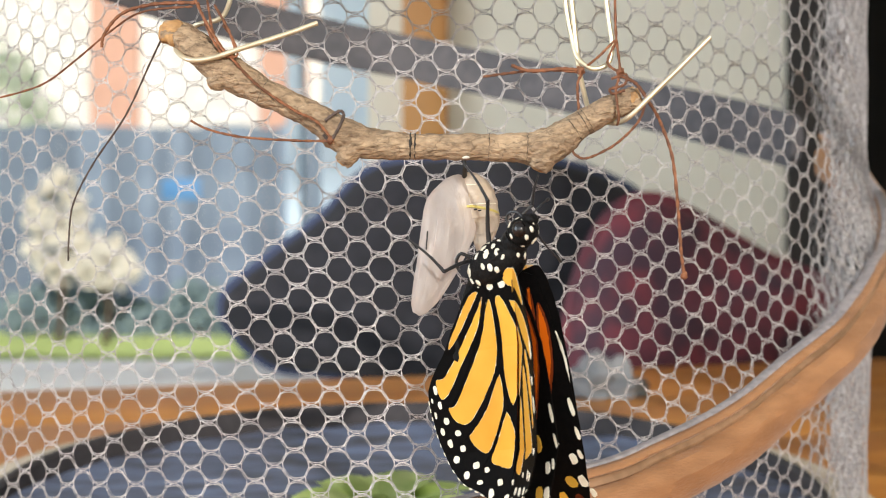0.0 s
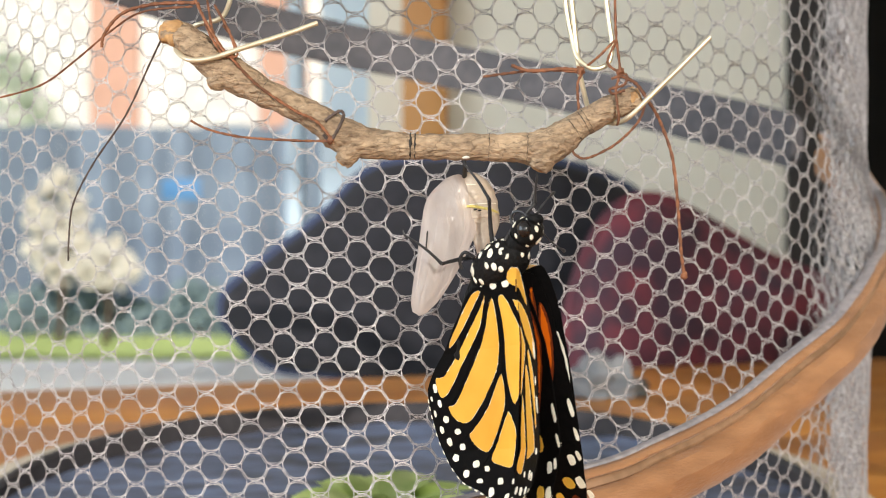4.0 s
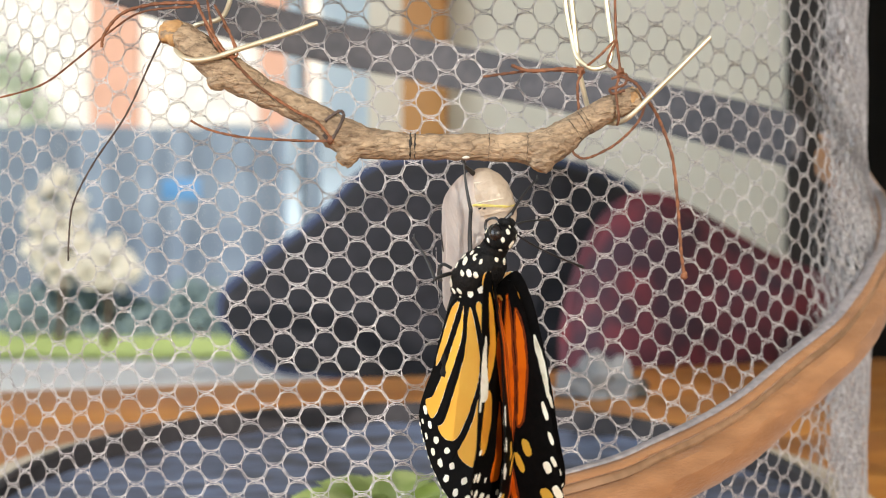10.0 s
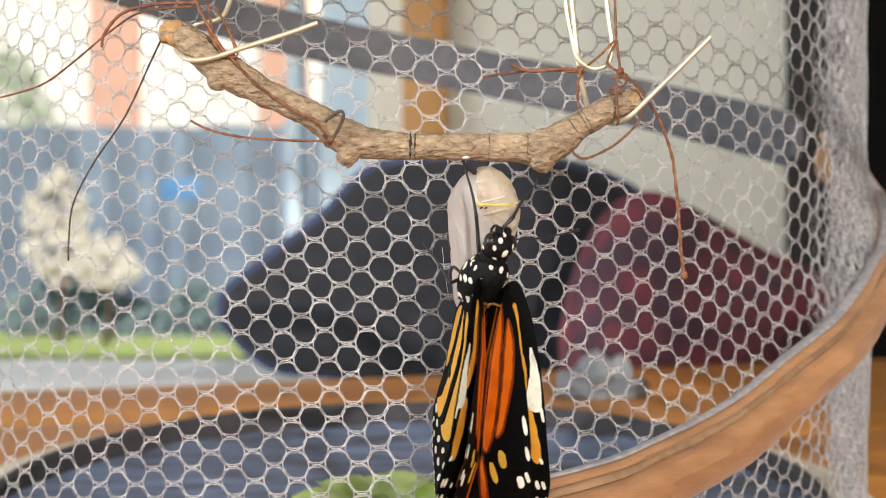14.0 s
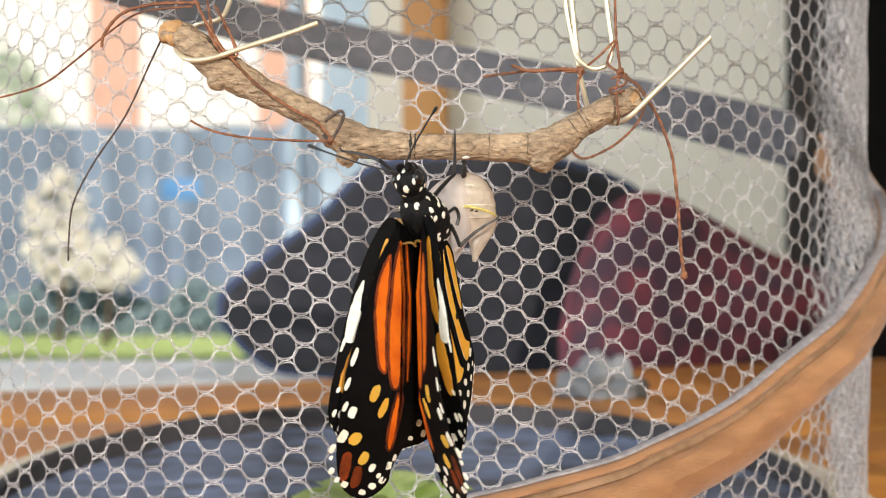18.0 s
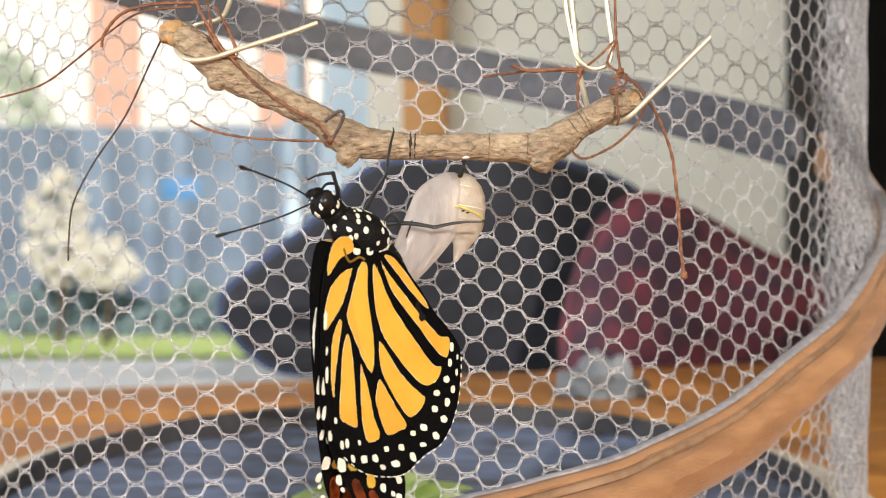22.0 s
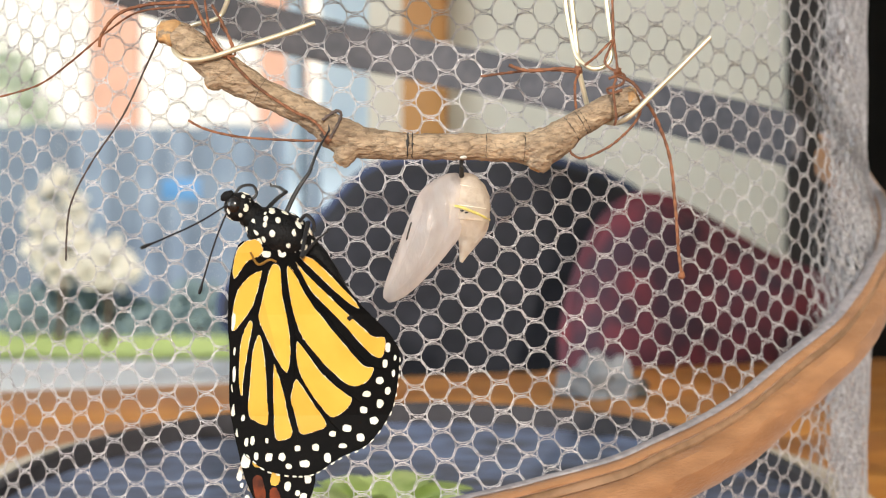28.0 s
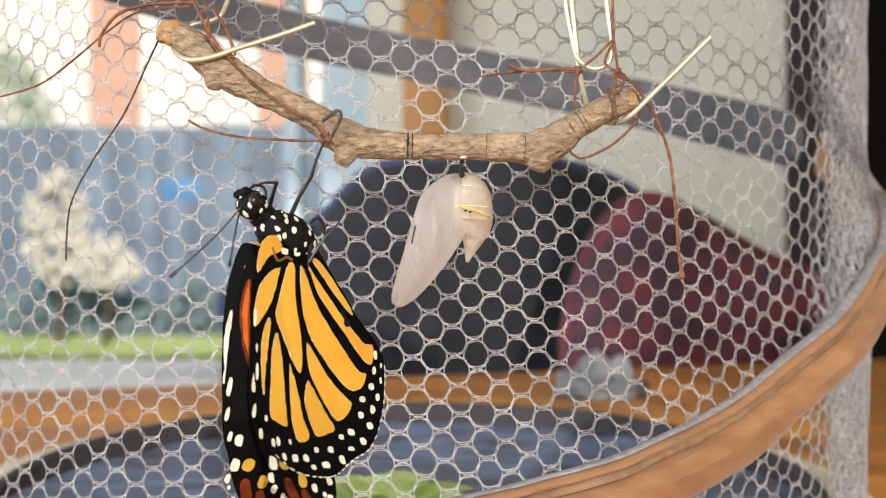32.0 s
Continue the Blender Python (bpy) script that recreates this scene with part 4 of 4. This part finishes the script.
def build_wing(name, fly, side, piece):
    """One wing in its own plane; it turns about the hinge at the thorax."""
    wing = new(name)
    wing.empty_display_size = 0.005
    wing.parent = fly
    t = UF * 0.9
    fore, half = piece
    shape, cells = (FORE, FORE_CELLS) if fore else (HIND, HIND_CELLS)
    bm = bmesh.new()
    slab(bm, outline(shape, 6, 0.0, half), -t, t)
    part("membrane", bowed(bm, side), M_BLACK, wing, "black-veined wing membrane", smooth=False)

    def plate(nm, pts, n, grow, y0, y1, mat, label=""):
        pts = outline(pts, n, grow, half)
        if len(pts) > 4 and max(p[0] for p in pts) - min(p[0] for p in pts) > 1.5 * UF:
            bm = bmesh.new()
            slab(bm, pts, *sorted((y0, y1)))
            part(nm, bowed(bm, side), mat, wing, label, smooth=False)
    for k, c in enumerate(cells):
        if not fore:
            plate("cell_edge", c, 7, -1.35, side * t * 0.3, side * t * 1.35, M_PALE)
        low = fore and sum(p[1] for p in c) / len(c) > 840
        if fore:
            plate("cell_edge", c, 9, 1.0, -t * 1.3, t * 1.3, M_RUST, "dark rust border of a wing cell")
        for out in (1, -1):
            if out < 0 and not fore and k in (0, 1, 9, 10):
                continue
            mat = M_RUST if low else M_ORANGE if fore or out < 0 else M_YELLOW
            plate("wing_cell", c, 9, -3.6 if fore else -1.8, side * out * t * 0.3, side * out * t * 1.8, mat,
                  {M_YELLOW: "yellow-orange wing cell", M_RUST: "rust-brown wing cell"}.get(mat, "deep orange wing cell"))
    if not fore and half < 0:
        for c in AMBER_CELLS:
            plate("wing_cell", c, 9, 0, -side * t * 0.3, -side * t * 1.8, M_AMBER, "amber wing cell")
        plate("pale_patch", HIND_PATCH, 6, 0, -side * t * 0.3, -side * t * 1.9, M_PALE, "cream-white patch on the front edge")

    def spot(a, b, w, h, turn, mat):
        bm = bmesh.new()
        pts = []
        rnd = random.Random(int(a * 7 + b))
        for k in range(9):
            g = 2 * math.pi * k / 9
            q = Vector((w * math.copysign(abs(math.cos(g)) ** 0.8, math.cos(g)), h * math.copysign(abs(math.sin(g)) ** 0.8, math.sin(g)), 0)) * rnd.uniform(0.85, 1.12)
            q.rotate(Euler((0, 0, turn)))
            pts.append(Vector((a + q.x, b + q.y, 0)))
        pts = fold_side(pts, half)
        if len(pts) > 3:
            slab(bm, [wing_xy(p) for p in pts], -t * 1.9, t * 1.9)
            part("spot", bowed(bm, side), mat, wing, smooth=False)
    if fore:
        for a, b, w, h, kind in FORE_SPOTS:
            spot(a, b, w, h, 0.15, M_YELLOW if kind else M_PALE)
    else:
        for a, b, w, h in OUTER_SPOTS + INNER_SPOTS:
            spot(a, b, w, h, 0.1, M_PALE)
        # white fringe along the hind margin
        edge = glide([(430, 800, 0), (470, 833, 0), (520, 843, 0), (556, 839, 0), (600, 815, 0), (650, 791, 0), (690, 739, 0), (704, 680, 0), (707, 632, 0)], 7)
        for k in range(2, len(edge) - 1, 2):
            d = edge[k + 1] - edge[k - 1]
            spot(edge[k].x, edge[k].y, 4.2, 1.1, math.atan2(d.y, d.x), M_PALE)
        for a, b, w, h in ((414, 665, 3, 14), (500, 452, 8, 6), (473, 452, 8, 6)):
            spot(a, b, w, h, 0.05, M_PALE)
        if half < 0:
            bm = bmesh.new()
            path = glide([Vector((*wing_xy(p), 0)) for p in ((490, 466), (478, 462), (458, 470), (445, 448))], 6)
            tube(bm, [Vector((p.x, t * 1.5 * side, p.y)) for p in path], UF * 2.2, 6)
            part("vein_hook", bowed(bm, side), M_OCHRE, wing, "ochre hooked vein")
        # raised veins
        for pts in ([(510, 540), (520, 600), (518, 670)], [(530, 670), (570, 735), (600, 770)],
                    [(520, 596), (580, 675), (640, 720)], [(508, 468), (560, 540), (640, 640), (680, 660)]):
            if (pts[0][0] < 460) == (half < 0):
                bm = bmesh.new()
                path = glide([Vector((*wing_xy(p), 0)) for p in pts], 6)
                for sd in (-1, 1):
                    tube(bm, [Vector((p.x, sd * t * 1.0, p.y)) for p in path], UF * 1.2, 5)
                part("vein", bowed(bm, side), M_BLACK, wing)
    return wing


def loc(a, b, y=0.0):
    x, z = wing_xy((a, b))
    return Vector((x, y * UF, z))


def build_butterfly():
    fly = tagged(empty("butterfly", spot_at(487, 452, FLY_D)), "orange and black butterfly with white-dotted body, hanging head up", "butterfly")
    u = UF
    tilt = Matrix.Rotation(radians(22), 3, "Y")

    def dots(parent, c, radii, turn, count, seed, r):
        rnd = random.Random(seed)
        for k in range(count):
            a = k * 2.399 + rnd.uniform(-0.3, 0.3)
            zz = 1 - 2 * (k + 0.5) / count
            d = Vector((math.sqrt(1 - zz * zz) * math.cos(a), math.sqrt(1 - zz * zz) * math.sin(a), zz))
            p = Vector((d.x * radii[0], d.y * radii[1], d.z * radii[2]))
            n = Vector((d.x / radii[0], d.y / radii[1], d.z / radii[2])).normalized()
            if turn:
                p, n = turn @ p, turn @ n
            if turn and n.dot(Vector((-0.6, 0, -0.8))) > 0.8:
                continue
            m = n.to_track_quat("Z", "X").to_matrix()
            bm = bmesh.new()
            g = r * rnd.uniform(0.7, 1.35)
            ball(bm, c + p, (u * g, u * g * rnd.uniform(0.55, 0.8), u * 1.6), m, 10, 6)
            part("white_dot", bm, M_PALE, parent)
    bm = bmesh.new()
    c = loc(496, 416)
    ball(bm, c, (64 * u, 43 * u, 40 * u), tilt, 28, 18, 0.10, 1400)
    thorax = part("thorax", bm, M_BODY, fly, "furry black thorax with white dots")
    dots(thorax, c, (63 * u, 42.5 * u, 39.5 * u), tilt, 66, 3, 7.4)
    bm = bmesh.new()
    c = loc(426, 370)
    ball(bm, c, (28 * u, 27 * u, 26 * u), None, 22, 14, 0.10, 1400)
    tube(bm, [loc(440, 380), loc(462, 398)], 24 * u, 14)
    head = part("head", bm, M_BODY, fly, "black head with white dots")
    dots(head, c, (27.5 * u, 26.5 * u, 25.5 * u), None, 20, 8, 6.4)
    for s in (-1, 1):
        bm = bmesh.new()
        ball(bm, loc(418, 366, s * 19), (14 * u, 11 * u, 15 * u), None, 14, 10)
        part("eye", bm, M_EYE, head)
        bm = bmesh.new()
        ball(bm, loc(404, 350, s * 8), (13 * u, 6 * u, 8 * u), Matrix.Rotation(radians(-30), 3, "Y"), 12, 8, 0.2, 1500)
        part("palp", bm, M_BODY, head)
    bm = bmesh.new()
    tube(bm, glide([loc(415, 350), loc(428, 334), (loc(448, 332)), loc(455, 346), loc(446, 358)], 6), 2.6 * u, 6)
    part("proboscis", bm, M_LEG, head)
    bm = bmesh.new()
    path = glide([loc(540, 432), loc(572, 470), loc(600, 520), loc(618, 566), loc(626, 590)], 6)
    tube(bm, path, [r * u for r in [17] * 6 + [16] * 6 + [16] * 4 + [15, 15, 16, 15, 13, 11, 9, 7, 4]][:len(path)], 16, True, 0.06, 1500)
    part("abdomen", bm, M_BODY, fly, "dark slender abdomen")
    antennae = []
    for k, s in enumerate((-1, 1)):
        bm = bmesh.new()
        path = glide([Vector((0, 0, 0)), Vector((4 * s * u, 0, 70 * u)), Vector((0, 0, 140 * u)), Vector((-5 * s * u, 0, 190 * u))], 8)
        tube(bm, path, [u * 1.7] * (len(path) - 5) + [u * 2.2, u * 3.0, u * 3.5, u * 3.4, u * 2.2], 7)
        ant = part("antenna", bm, M_LEG, fly, "thin black clubbed antenna")
        antennae.append((ant, loc(410, 362, s * 9), k))
    wings = []
    for s in (-1, 1):
        for nm, piece in (("hindwing", (False, 1)), ("hindwing_edge", (False, -1)), ("forewing", (True, 1)), ("forewing_edge", (True, -1))):
            wings.append((build_wing(nm, fly, s, piece), s, piece))
    legs = []
    for k in range(3):
        pair = []
        for nm, ln, r0, r1 in (("femur", 1.0, 4.6, 3.2), ("tibia", 1.0, 3.2, 1.8)):
            bm = bmesh.new()
            n = 8
            path = [Vector((0, 0, LEG * ln * i / n)) + Vector((0.0004 * math.sin(i / n * 3.1), 0, 0)) for i in range(n + 1)]
            tube(bm, path, [u * (r0 + (r1 - r0) * i / n) * (1.15 if i in (0, n) else 1) for i in range(n + 1)], 7, True, 0.12, 2500)
            if nm == "tibia":
                tube(bm, [path[-1], path[-1] + Vector((0.0006, 0, 0.0008))], [u * 2.2, u * 0.8], 5)
            pair.append(part(nm, bm, M_LEG, fly, "thin black leg"))
        legs.append(pair)
    # short folded hind legs
    for s in (-1, 1):
        bm = bmesh.new()
        tube(bm, glide([loc(530, 395, s * 28), loc(542, 384, s * 36), loc(554, 396, s * 38), loc(556, 412, s * 34)], 6), u * 3.2, 6)
        part("folded_leg", bm, M_LEG, fly)
    return fly, wings, legs, antennae


LEG = 0.0098

# ---------------------------------------------------------------- what moves
# seconds; the wing root to the right and down in view units; turn about the upright; lean; nod; opening of the
# wings on the showing side, and on the other; how far the front halves of the forewings bend
# outwards on either side
FLY = [
    (0, 893, 503, 139, 11, -3, 2, 6, 26, 10), (3.5, 896, 503, 139, 11, -3, 2, 6, 26, 10), (4.5, 902, 500, 143, 9, -1, 1, 2, 24, 10),
    (5.5, 910, 497, 147, 8, 3, 0, -6, 2, 8), (6, 917, 492, 150, 6, 5, -1, -7, 0, 6), (6.6, 874, 484, 124, 12, -11, 4, 0, 55, 10),
    (7, 873, 490, 127, 12, -11, 4, 0, 57, 10), (7.5, 912, 497, 147, 8, -2, 0, -3, 8, 14), (8, 893, 492, 126, 8, -15, 3, 0, 40, 16),
    (8.5, 878, 492, 128, 10, -13, 3, 1, 40, 18), (9, 904, 499, 139, 10, -6, 4, 6, 14, 10), (9.5, 868, 507, 132, 12, -12, 4, -1, 47, 25),
    (10, 860, 517, 134, 12, -13, 3, -4, 67, 18), (10.5, 884, 525, 144, 11, -10, 5, -3, 30, 16), (11, 905, 531, 148, 10, -8, 5, 9, 6, 14),
    (11.5, 884, 530, 142, 11, -10, 4, -5, 25, 18), (12, 853, 530, 129, 9, -12, 3, -5, 60, 28), (12.5, 856, 531, 125, 8, -12, 3, -4, 60, 32),
    (13, 858, 531, 119, 5, -12, 4, -3, 62, 36), (13.5, 857, 530, 115, 4, -14, 3, -3, 52, 32), (14, 858, 529, 113, 1, -15, 3, -3, 38, 34),
    (14.5, 836, 512, 96, 1, -15, -1, -1, 46, 36), (15.5, 785, 466, 80, -1, -14, -1, 6, 42, 30), (16.5, 746, 432, 64, -3, -12, -1, 13, 47, 26),
    (17, 739, 427, 59, -4, -11, 0, 14, 52, 25), (17.5, 743, 423, 62, -3, -14, 0, 12, 52, 30), (18, 747, 420, 65, -3, -16, 0, 10, 52, 34),
    (18.5, 737, 420, 62, -2, -12, 0, 11, 52, 31), (19, 725, 421, 58, -1, -8, -1, 12, 50, 28), (19.3, 702, 424, 48, -1, -9, -1, 13, 36, 24),
    (19.6, 672, 426, 40, -1, -9, 0, 13, 3, 20), (20, 655, 427, 37, -1, -9, 0, 13, 0, 19), (20.4, 656, 426, 46, -2, -11, 2, 9, 8, 22),
    (20.7, 658, 424, 47, -3, -14, 4, 7, 28, 26), (21, 656, 425, 46, -3, -14, 4, 7, 28, 26), (21.3, 642, 436, 46, -1, -10, 3, 8, 26, 24),
    (21.6, 622, 445, 32, 1, -5, 2, 7, 0, 18), (22, 629, 448, 36, 1, -5, 2, 8, 0, 20), (22.5, 627, 453, 41, 2, -5, 0, 12, 0, 34),
    (23, 619, 455, 45, 3, -5, -2, 15, 0, 44), (23.5, 600, 452, 38, 0, -4, 2, 7, 0, 14), (24, 574, 448, 31, -3, -3, 5, 2, 0, 12),
    (24.5, 576, 449, 35, -1, -6, 5, 4, 0, 20), (25, 538, 449, 39, 1, -10, 4, 11, 0, 50), (25.5, 555, 446, 68, -1, -15, 0, 5, 44, 30),
    (26.5, 535, 447, 52, -1, -9, 1, 4, 14, 24), (27.5, 500, 450, 32, 0, -3, 2, 4, 0, 16), (28, 487, 449, 6, 0, 2, -2, 0, 0, 6), (28.3, 500, 443, 34, 0, -6, 2, 5, 0, 14),
    (28.6, 502, 439, 44, 0, -11, 4, 7, 2, 14), (29, 463, 439, 9, 0, -1, 0, 0, 0, 6), (29.3, 468, 442, 9, 0, 0, -1, 0, 0, 6), (29.6, 492, 437, 50, 0, -14, 5, 8, 4, 13),
    (30, 496, 433, 51, 0, -15, 5, 8, 12, 13), (30.3, 455, 443, 8, 0, -1, 0, 0, 0, 6), (30.6, 498, 446, 36, 0, -7, 2, 6, 2, 14),
    (30.8, 575, 449, 88, 0, -15, 0, 1, 38, 38), (31.1, 586, 450, 91, 0, -15, 0, 0, 38, 38), (31.3, 566, 458, 76, -2, -16, -1, -1, 46, 34),
    (31.5, 547, 466, 56, -3, -16, -1, -1, 47, 25), (31.8, 510, 454, 47, 2, -14, 1, 14, 12, 32), (32, 499, 452, 44, 3, -13, 2, 16, 0, 36)]

# seconds; lean to the side; turn about the upright
SHELL = [(0, 18, 12), (3.5, 18, 12), (5.5, 23, 8), (6, 27, 6), (6.5, 22, 8), (7, 21, 9), (7.5, 22.5, 8), (8, 18.5, 10), (8.5, 20.5, 9), (9, 22.5, 8), (9.5, 17.5, -8),
         (10, 11, -22), (10.5, 10.5, -22), (11, 12, -18), (11.5, 7.5, -28), (12, 11, -24), (12.5, 9, -28), (13, 8.5, -30), (14.5, 9, -28), (16.5, 20, 5), (19, 23, 12), (20, 27, 14),
         (21, 30, 14), (22, 32, 16), (23, 38, 12), (24, 46, 10), (25, 54, 8), (25.5, 54, 8), (27.5, 33, 2), (28, 30, 0), (29, 31, 0), (30, 31, 0), (31.1, 33, 0), (32, 26, 3)]

# seconds; where three feet hold, to the right and down in view units, and how far off
FEET = [
    (0, (822, 292, 0.2475), (724, 426, 0.246), (952, 312, 0.2485)), (5.5, (822, 292, 0.2475), (712, 412, 0.246), (950, 312, 0.2485)), (14.2, (818, 268, 0.2465), (750, 432, 0.246), (955, 318, 0.2485)),
    (14.5, (818, 268, 0.2465), (750, 432, 0.246), (900, 400, 0.245)), (16.5, (770, 240, 0.2465), (880, 388, 0.246), (620, 285, 0.247)), (17, (805, 238, 0.2465), (880, 388, 0.246), (620, 285, 0.247)),
    (19.3, (805, 235, 0.2465), (882, 386, 0.246), (585, 245, 0.2465)), (19.6, (700, 240, 0.2465), (878, 388, 0.246), (585, 300, 0.2465)), (23.5, (695, 230, 0.2465), (842, 396, 0.246), (520, 330, 0.2465)),
    (24, (690, 232, 0.2465), (835, 398, 0.246), (505, 330, 0.2465)), (24.5, (602, 205, 0.2465), (830, 398, 0.246), (500, 330, 0.2465)), (25.5, (602, 205, 0.2465), (815, 398, 0.246), (470, 300, 0.2465)),
    (27.5, (600, 198, 0.2465), (740, 478, 0.246), (420, 500, 0.2465)), (28, (600, 198, 0.2465), (580, 410, 0.243), (480, 330, 0.2465)), (32, (600, 198, 0.2465), (600, 395, 0.243), (450, 330, 0.2465))]
# seconds; where the two antennae point, and whether towards (-1) or away from (1) the eye
FEELERS = [
    (0, (1010, 470, 1), (985, 340, 1)), (6, (1020, 440, 1), (1000, 320, 1)), (7, (1073, 462, 1), (980, 340, 1)), (8, (1060, 440, 1), (985, 340, 1)), (9, (1030, 470, 1), (990, 350, 1)),
    (10, (1045, 480, 1), (985, 380, 1)), (11, (1070, 540, 1), (1000, 370, 1)), (12, (1093, 380, 1), (980, 380, 1)), (13, (1097, 370, 1), (960, 390, 1)), (14, (1040, 410, 1), (930, 360, 1)),
    (14.5, (980, 380, 1), (900, 340, 1)), (15.5, (700, 330, 1), (840, 260, 1)), (16.5, (530, 268, 1), (785, 215, 1)), (17, (513, 260, 1), (776, 203, 1)), (18, (512, 252, 1), (770, 172, 1)),
    (19, (459, 346, 1), (772, 207, 1)), (20, (463, 365, -1), (505, 235, -1)), (21, (410, 390, -1), (600, 231, 1)), (22, (392, 424, -1), (448, 300, -1)), (23, (398, 489, -1), (500, 300, -1)),
    (24, (368, 378, -1), (394, 268, -1)), (25, (377, 378, -1), (413, 203, 1)), (27.5, (300, 450, -1), (350, 480, 1)), (28, (279, 444, -1), (336, 520, 1)), (29, (240, 410, -1), (283, 480, 1)),
    (30, (251, 442, -1), (300, 500, 1)), (30.6, (264, 473, -1), (340, 470, 1)), (30.8, (425, 430, -1), (680, 400, 1)), (31.1, (420, 435, -1), (730, 385, 1)), (31.5, (326, 510, -1), (600, 400, 1)), (32, (297, 508, -1), (380, 470, 1))]
HIPS = [(505, 384, 0), (545, 398, -14), (468, 380, 14)]


def between(rows, t):
    for r0, r1 in zip(rows, rows[1:]):
        if t <= r1[0]:
            k = (t - r0[0]) / (r1[0] - r0[0])
            return [Vector(p) * (1 - k) + Vector(q) * k if hasattr(p, "__len__") else p * (1 - k) + q * k for p, q in zip(r0, r1)]
    return [Vector(p) if hasattr(p, "__len__") else p for p in rows[-1]]


def limb(start, end, length, bend):
    """Two equal pieces from start to end: the poses of both, each along its own z."""
    d = end - start
    reach = min(d.length, 1.98 * length)
    way = d.normalized()
    out = (bend - way * bend.dot(way)).normalized()
    knee = start + way * reach / 2 + out * math.sqrt(max(length * length - reach * reach / 4, 0))
    foot = start + way * reach

    def along(a, b):
        return Matrix.Translation(a) @ (b - a).to_track_quat("Z", "X").to_matrix().to_4x4()
    return along(start, knee), along(knee, foot)


def motions():
    # twig and the clip that carries its heavier end give a little as the weight shifts
    shift = [(0, 0, 0), (22, 0, 0), (23, -1.2, 0), (23.8, -3.0, 0), (24.6, -4.6, 0.2), (27, -4.6, -0.4), (32, -4.4, -0.4)]
    for thing in (twig, clip_left):
        walk(thing, [(t, Matrix.Translation(TWIG_AT + Vector((a * UNIT, 0, -b * UNIT)))) for t, a, b in shift])
    rows = []
    for t, lean, turn in SHELL:
        k = between(shift, t)[1]
        rows.append((t, Matrix.Translation(SHELL_AT + Vector((k * UNIT, 0, 0))) @ pose(0, 0, 0, 0, lean - 30, 0) @ pose(0, 0, 0, 0, 0, turn)))
    walk(chrysalis, rows)
    fly_rows = []
    for t, a, b, turn, lean, nod, *_ in FLY:
        fly_rows.append((t, Matrix.Translation(spot_at(a, b, FLY_D)) @ pose(0, 0, 0, nod) @ pose(0, 0, 0, 0, -lean, 0) @ pose(0, 0, 0, 0, 0, turn)))
    walk(fly, fly_rows)
    # wings turn about the hinge line at the thorax
    axis = Vector((0.70, 0, -0.714))
    crease_at = loc(*CREASE[0])
    crease = (loc(*CREASE[1]) - crease_at).normalized()
    for wing, s, (fore, half) in wings:
        root = Vector((0, s * UF * (22 if fore else 26), 0))
        rows = []
        for t, a, b, turn, lean, nod, near, far, near_bend, far_bend in FLY:
            g, bend = (near, near_bend) if s == (-1 if turn < 92 else 1) else (far, far_bend)
            bend *= min(1, abs(bend) / 25)
            k = 1
            if s != (-1 if turn < 92 else 1):
                # the far pair closes up in the side views
                k = min(max((min(turn, 180 - turn) - 32) / 24, 0), 1)
                shut, keep = (11, 0.2) if turn < 92 else (3, 0.5)
                g, bend = g - shut * (1 - k), bend * (keep + (1 - keep) * k)
                g = max(g, -1.5 - near)
            # seen from the back the soft tips hang apart and the hindwings stand off
            back = min(max((min(turn, 180 - turn) - 42) / 14, 0), 1)
            if not fore:
                g += (4 if s != (-1 if turn < 92 else 1) else 0) * back
            else:
                g -= 1.2 + (0.13 - 0.10 * back) * (bend if bend > 0 else -0.3 * bend)
            m = Matrix.Translation(root) @ Matrix.Rotation(radians(s * g), 4, axis)
            if half < 0:
                m = m @ Matrix.Translation(crease_at) @ Matrix.Rotation(radians(s * (0.9 * bend + (0 if fore else 11 * k * min(bend / 25, 1)))), 4, crease) @ Matrix.Translation(-crease_at)
            rows.append((t, m))
        walk(wing, rows)
    for ant, base, k in antennae:
        rows = []
        for t, m in fly_rows:
            tip = between(FEELERS, t)[1 + k]
            at = m @ base
            d = spot_at(tip.x, tip.y, at.y) - at
            length = 190 * UF
            d.y = tip.z * math.sqrt(max(length ** 2 - d.length_squared, (0.15 * length) ** 2))
            q = (m.inverted().to_3x3() @ d).to_track_quat("Z", "X")
            rows.append((t, Matrix.Translation(base) @ q.to_matrix().to_4x4()))
        walk(ant, rows)
    for k, (femur, tibia) in enumerate(legs):
        first, second = [], []
        for t, m in fly_rows:
            foot = between(FEET, t)[1 + k]
            p, q = limb(loc(*HIPS[k]), m.inverted() @ spot_at(*foot), LEG, m.inverted().to_3x3() @ Vector((0.5 if k != 1 else 0.0, -0.8, 0.2 if k != 1 else -0.8)))
            first.append((t, p))
            second.append((t, q))
        walk(femur, first)
        walk(tibia, second)


build_room()
build_bench_things()
build_tissue()
build_outside()
build_greenery()
build_cage()
twig = build_twig()
clip_left, clip_right = build_clips()
chrysalis = build_chrysalis()
fly, wings, legs, antennae = build_butterfly()
motions()
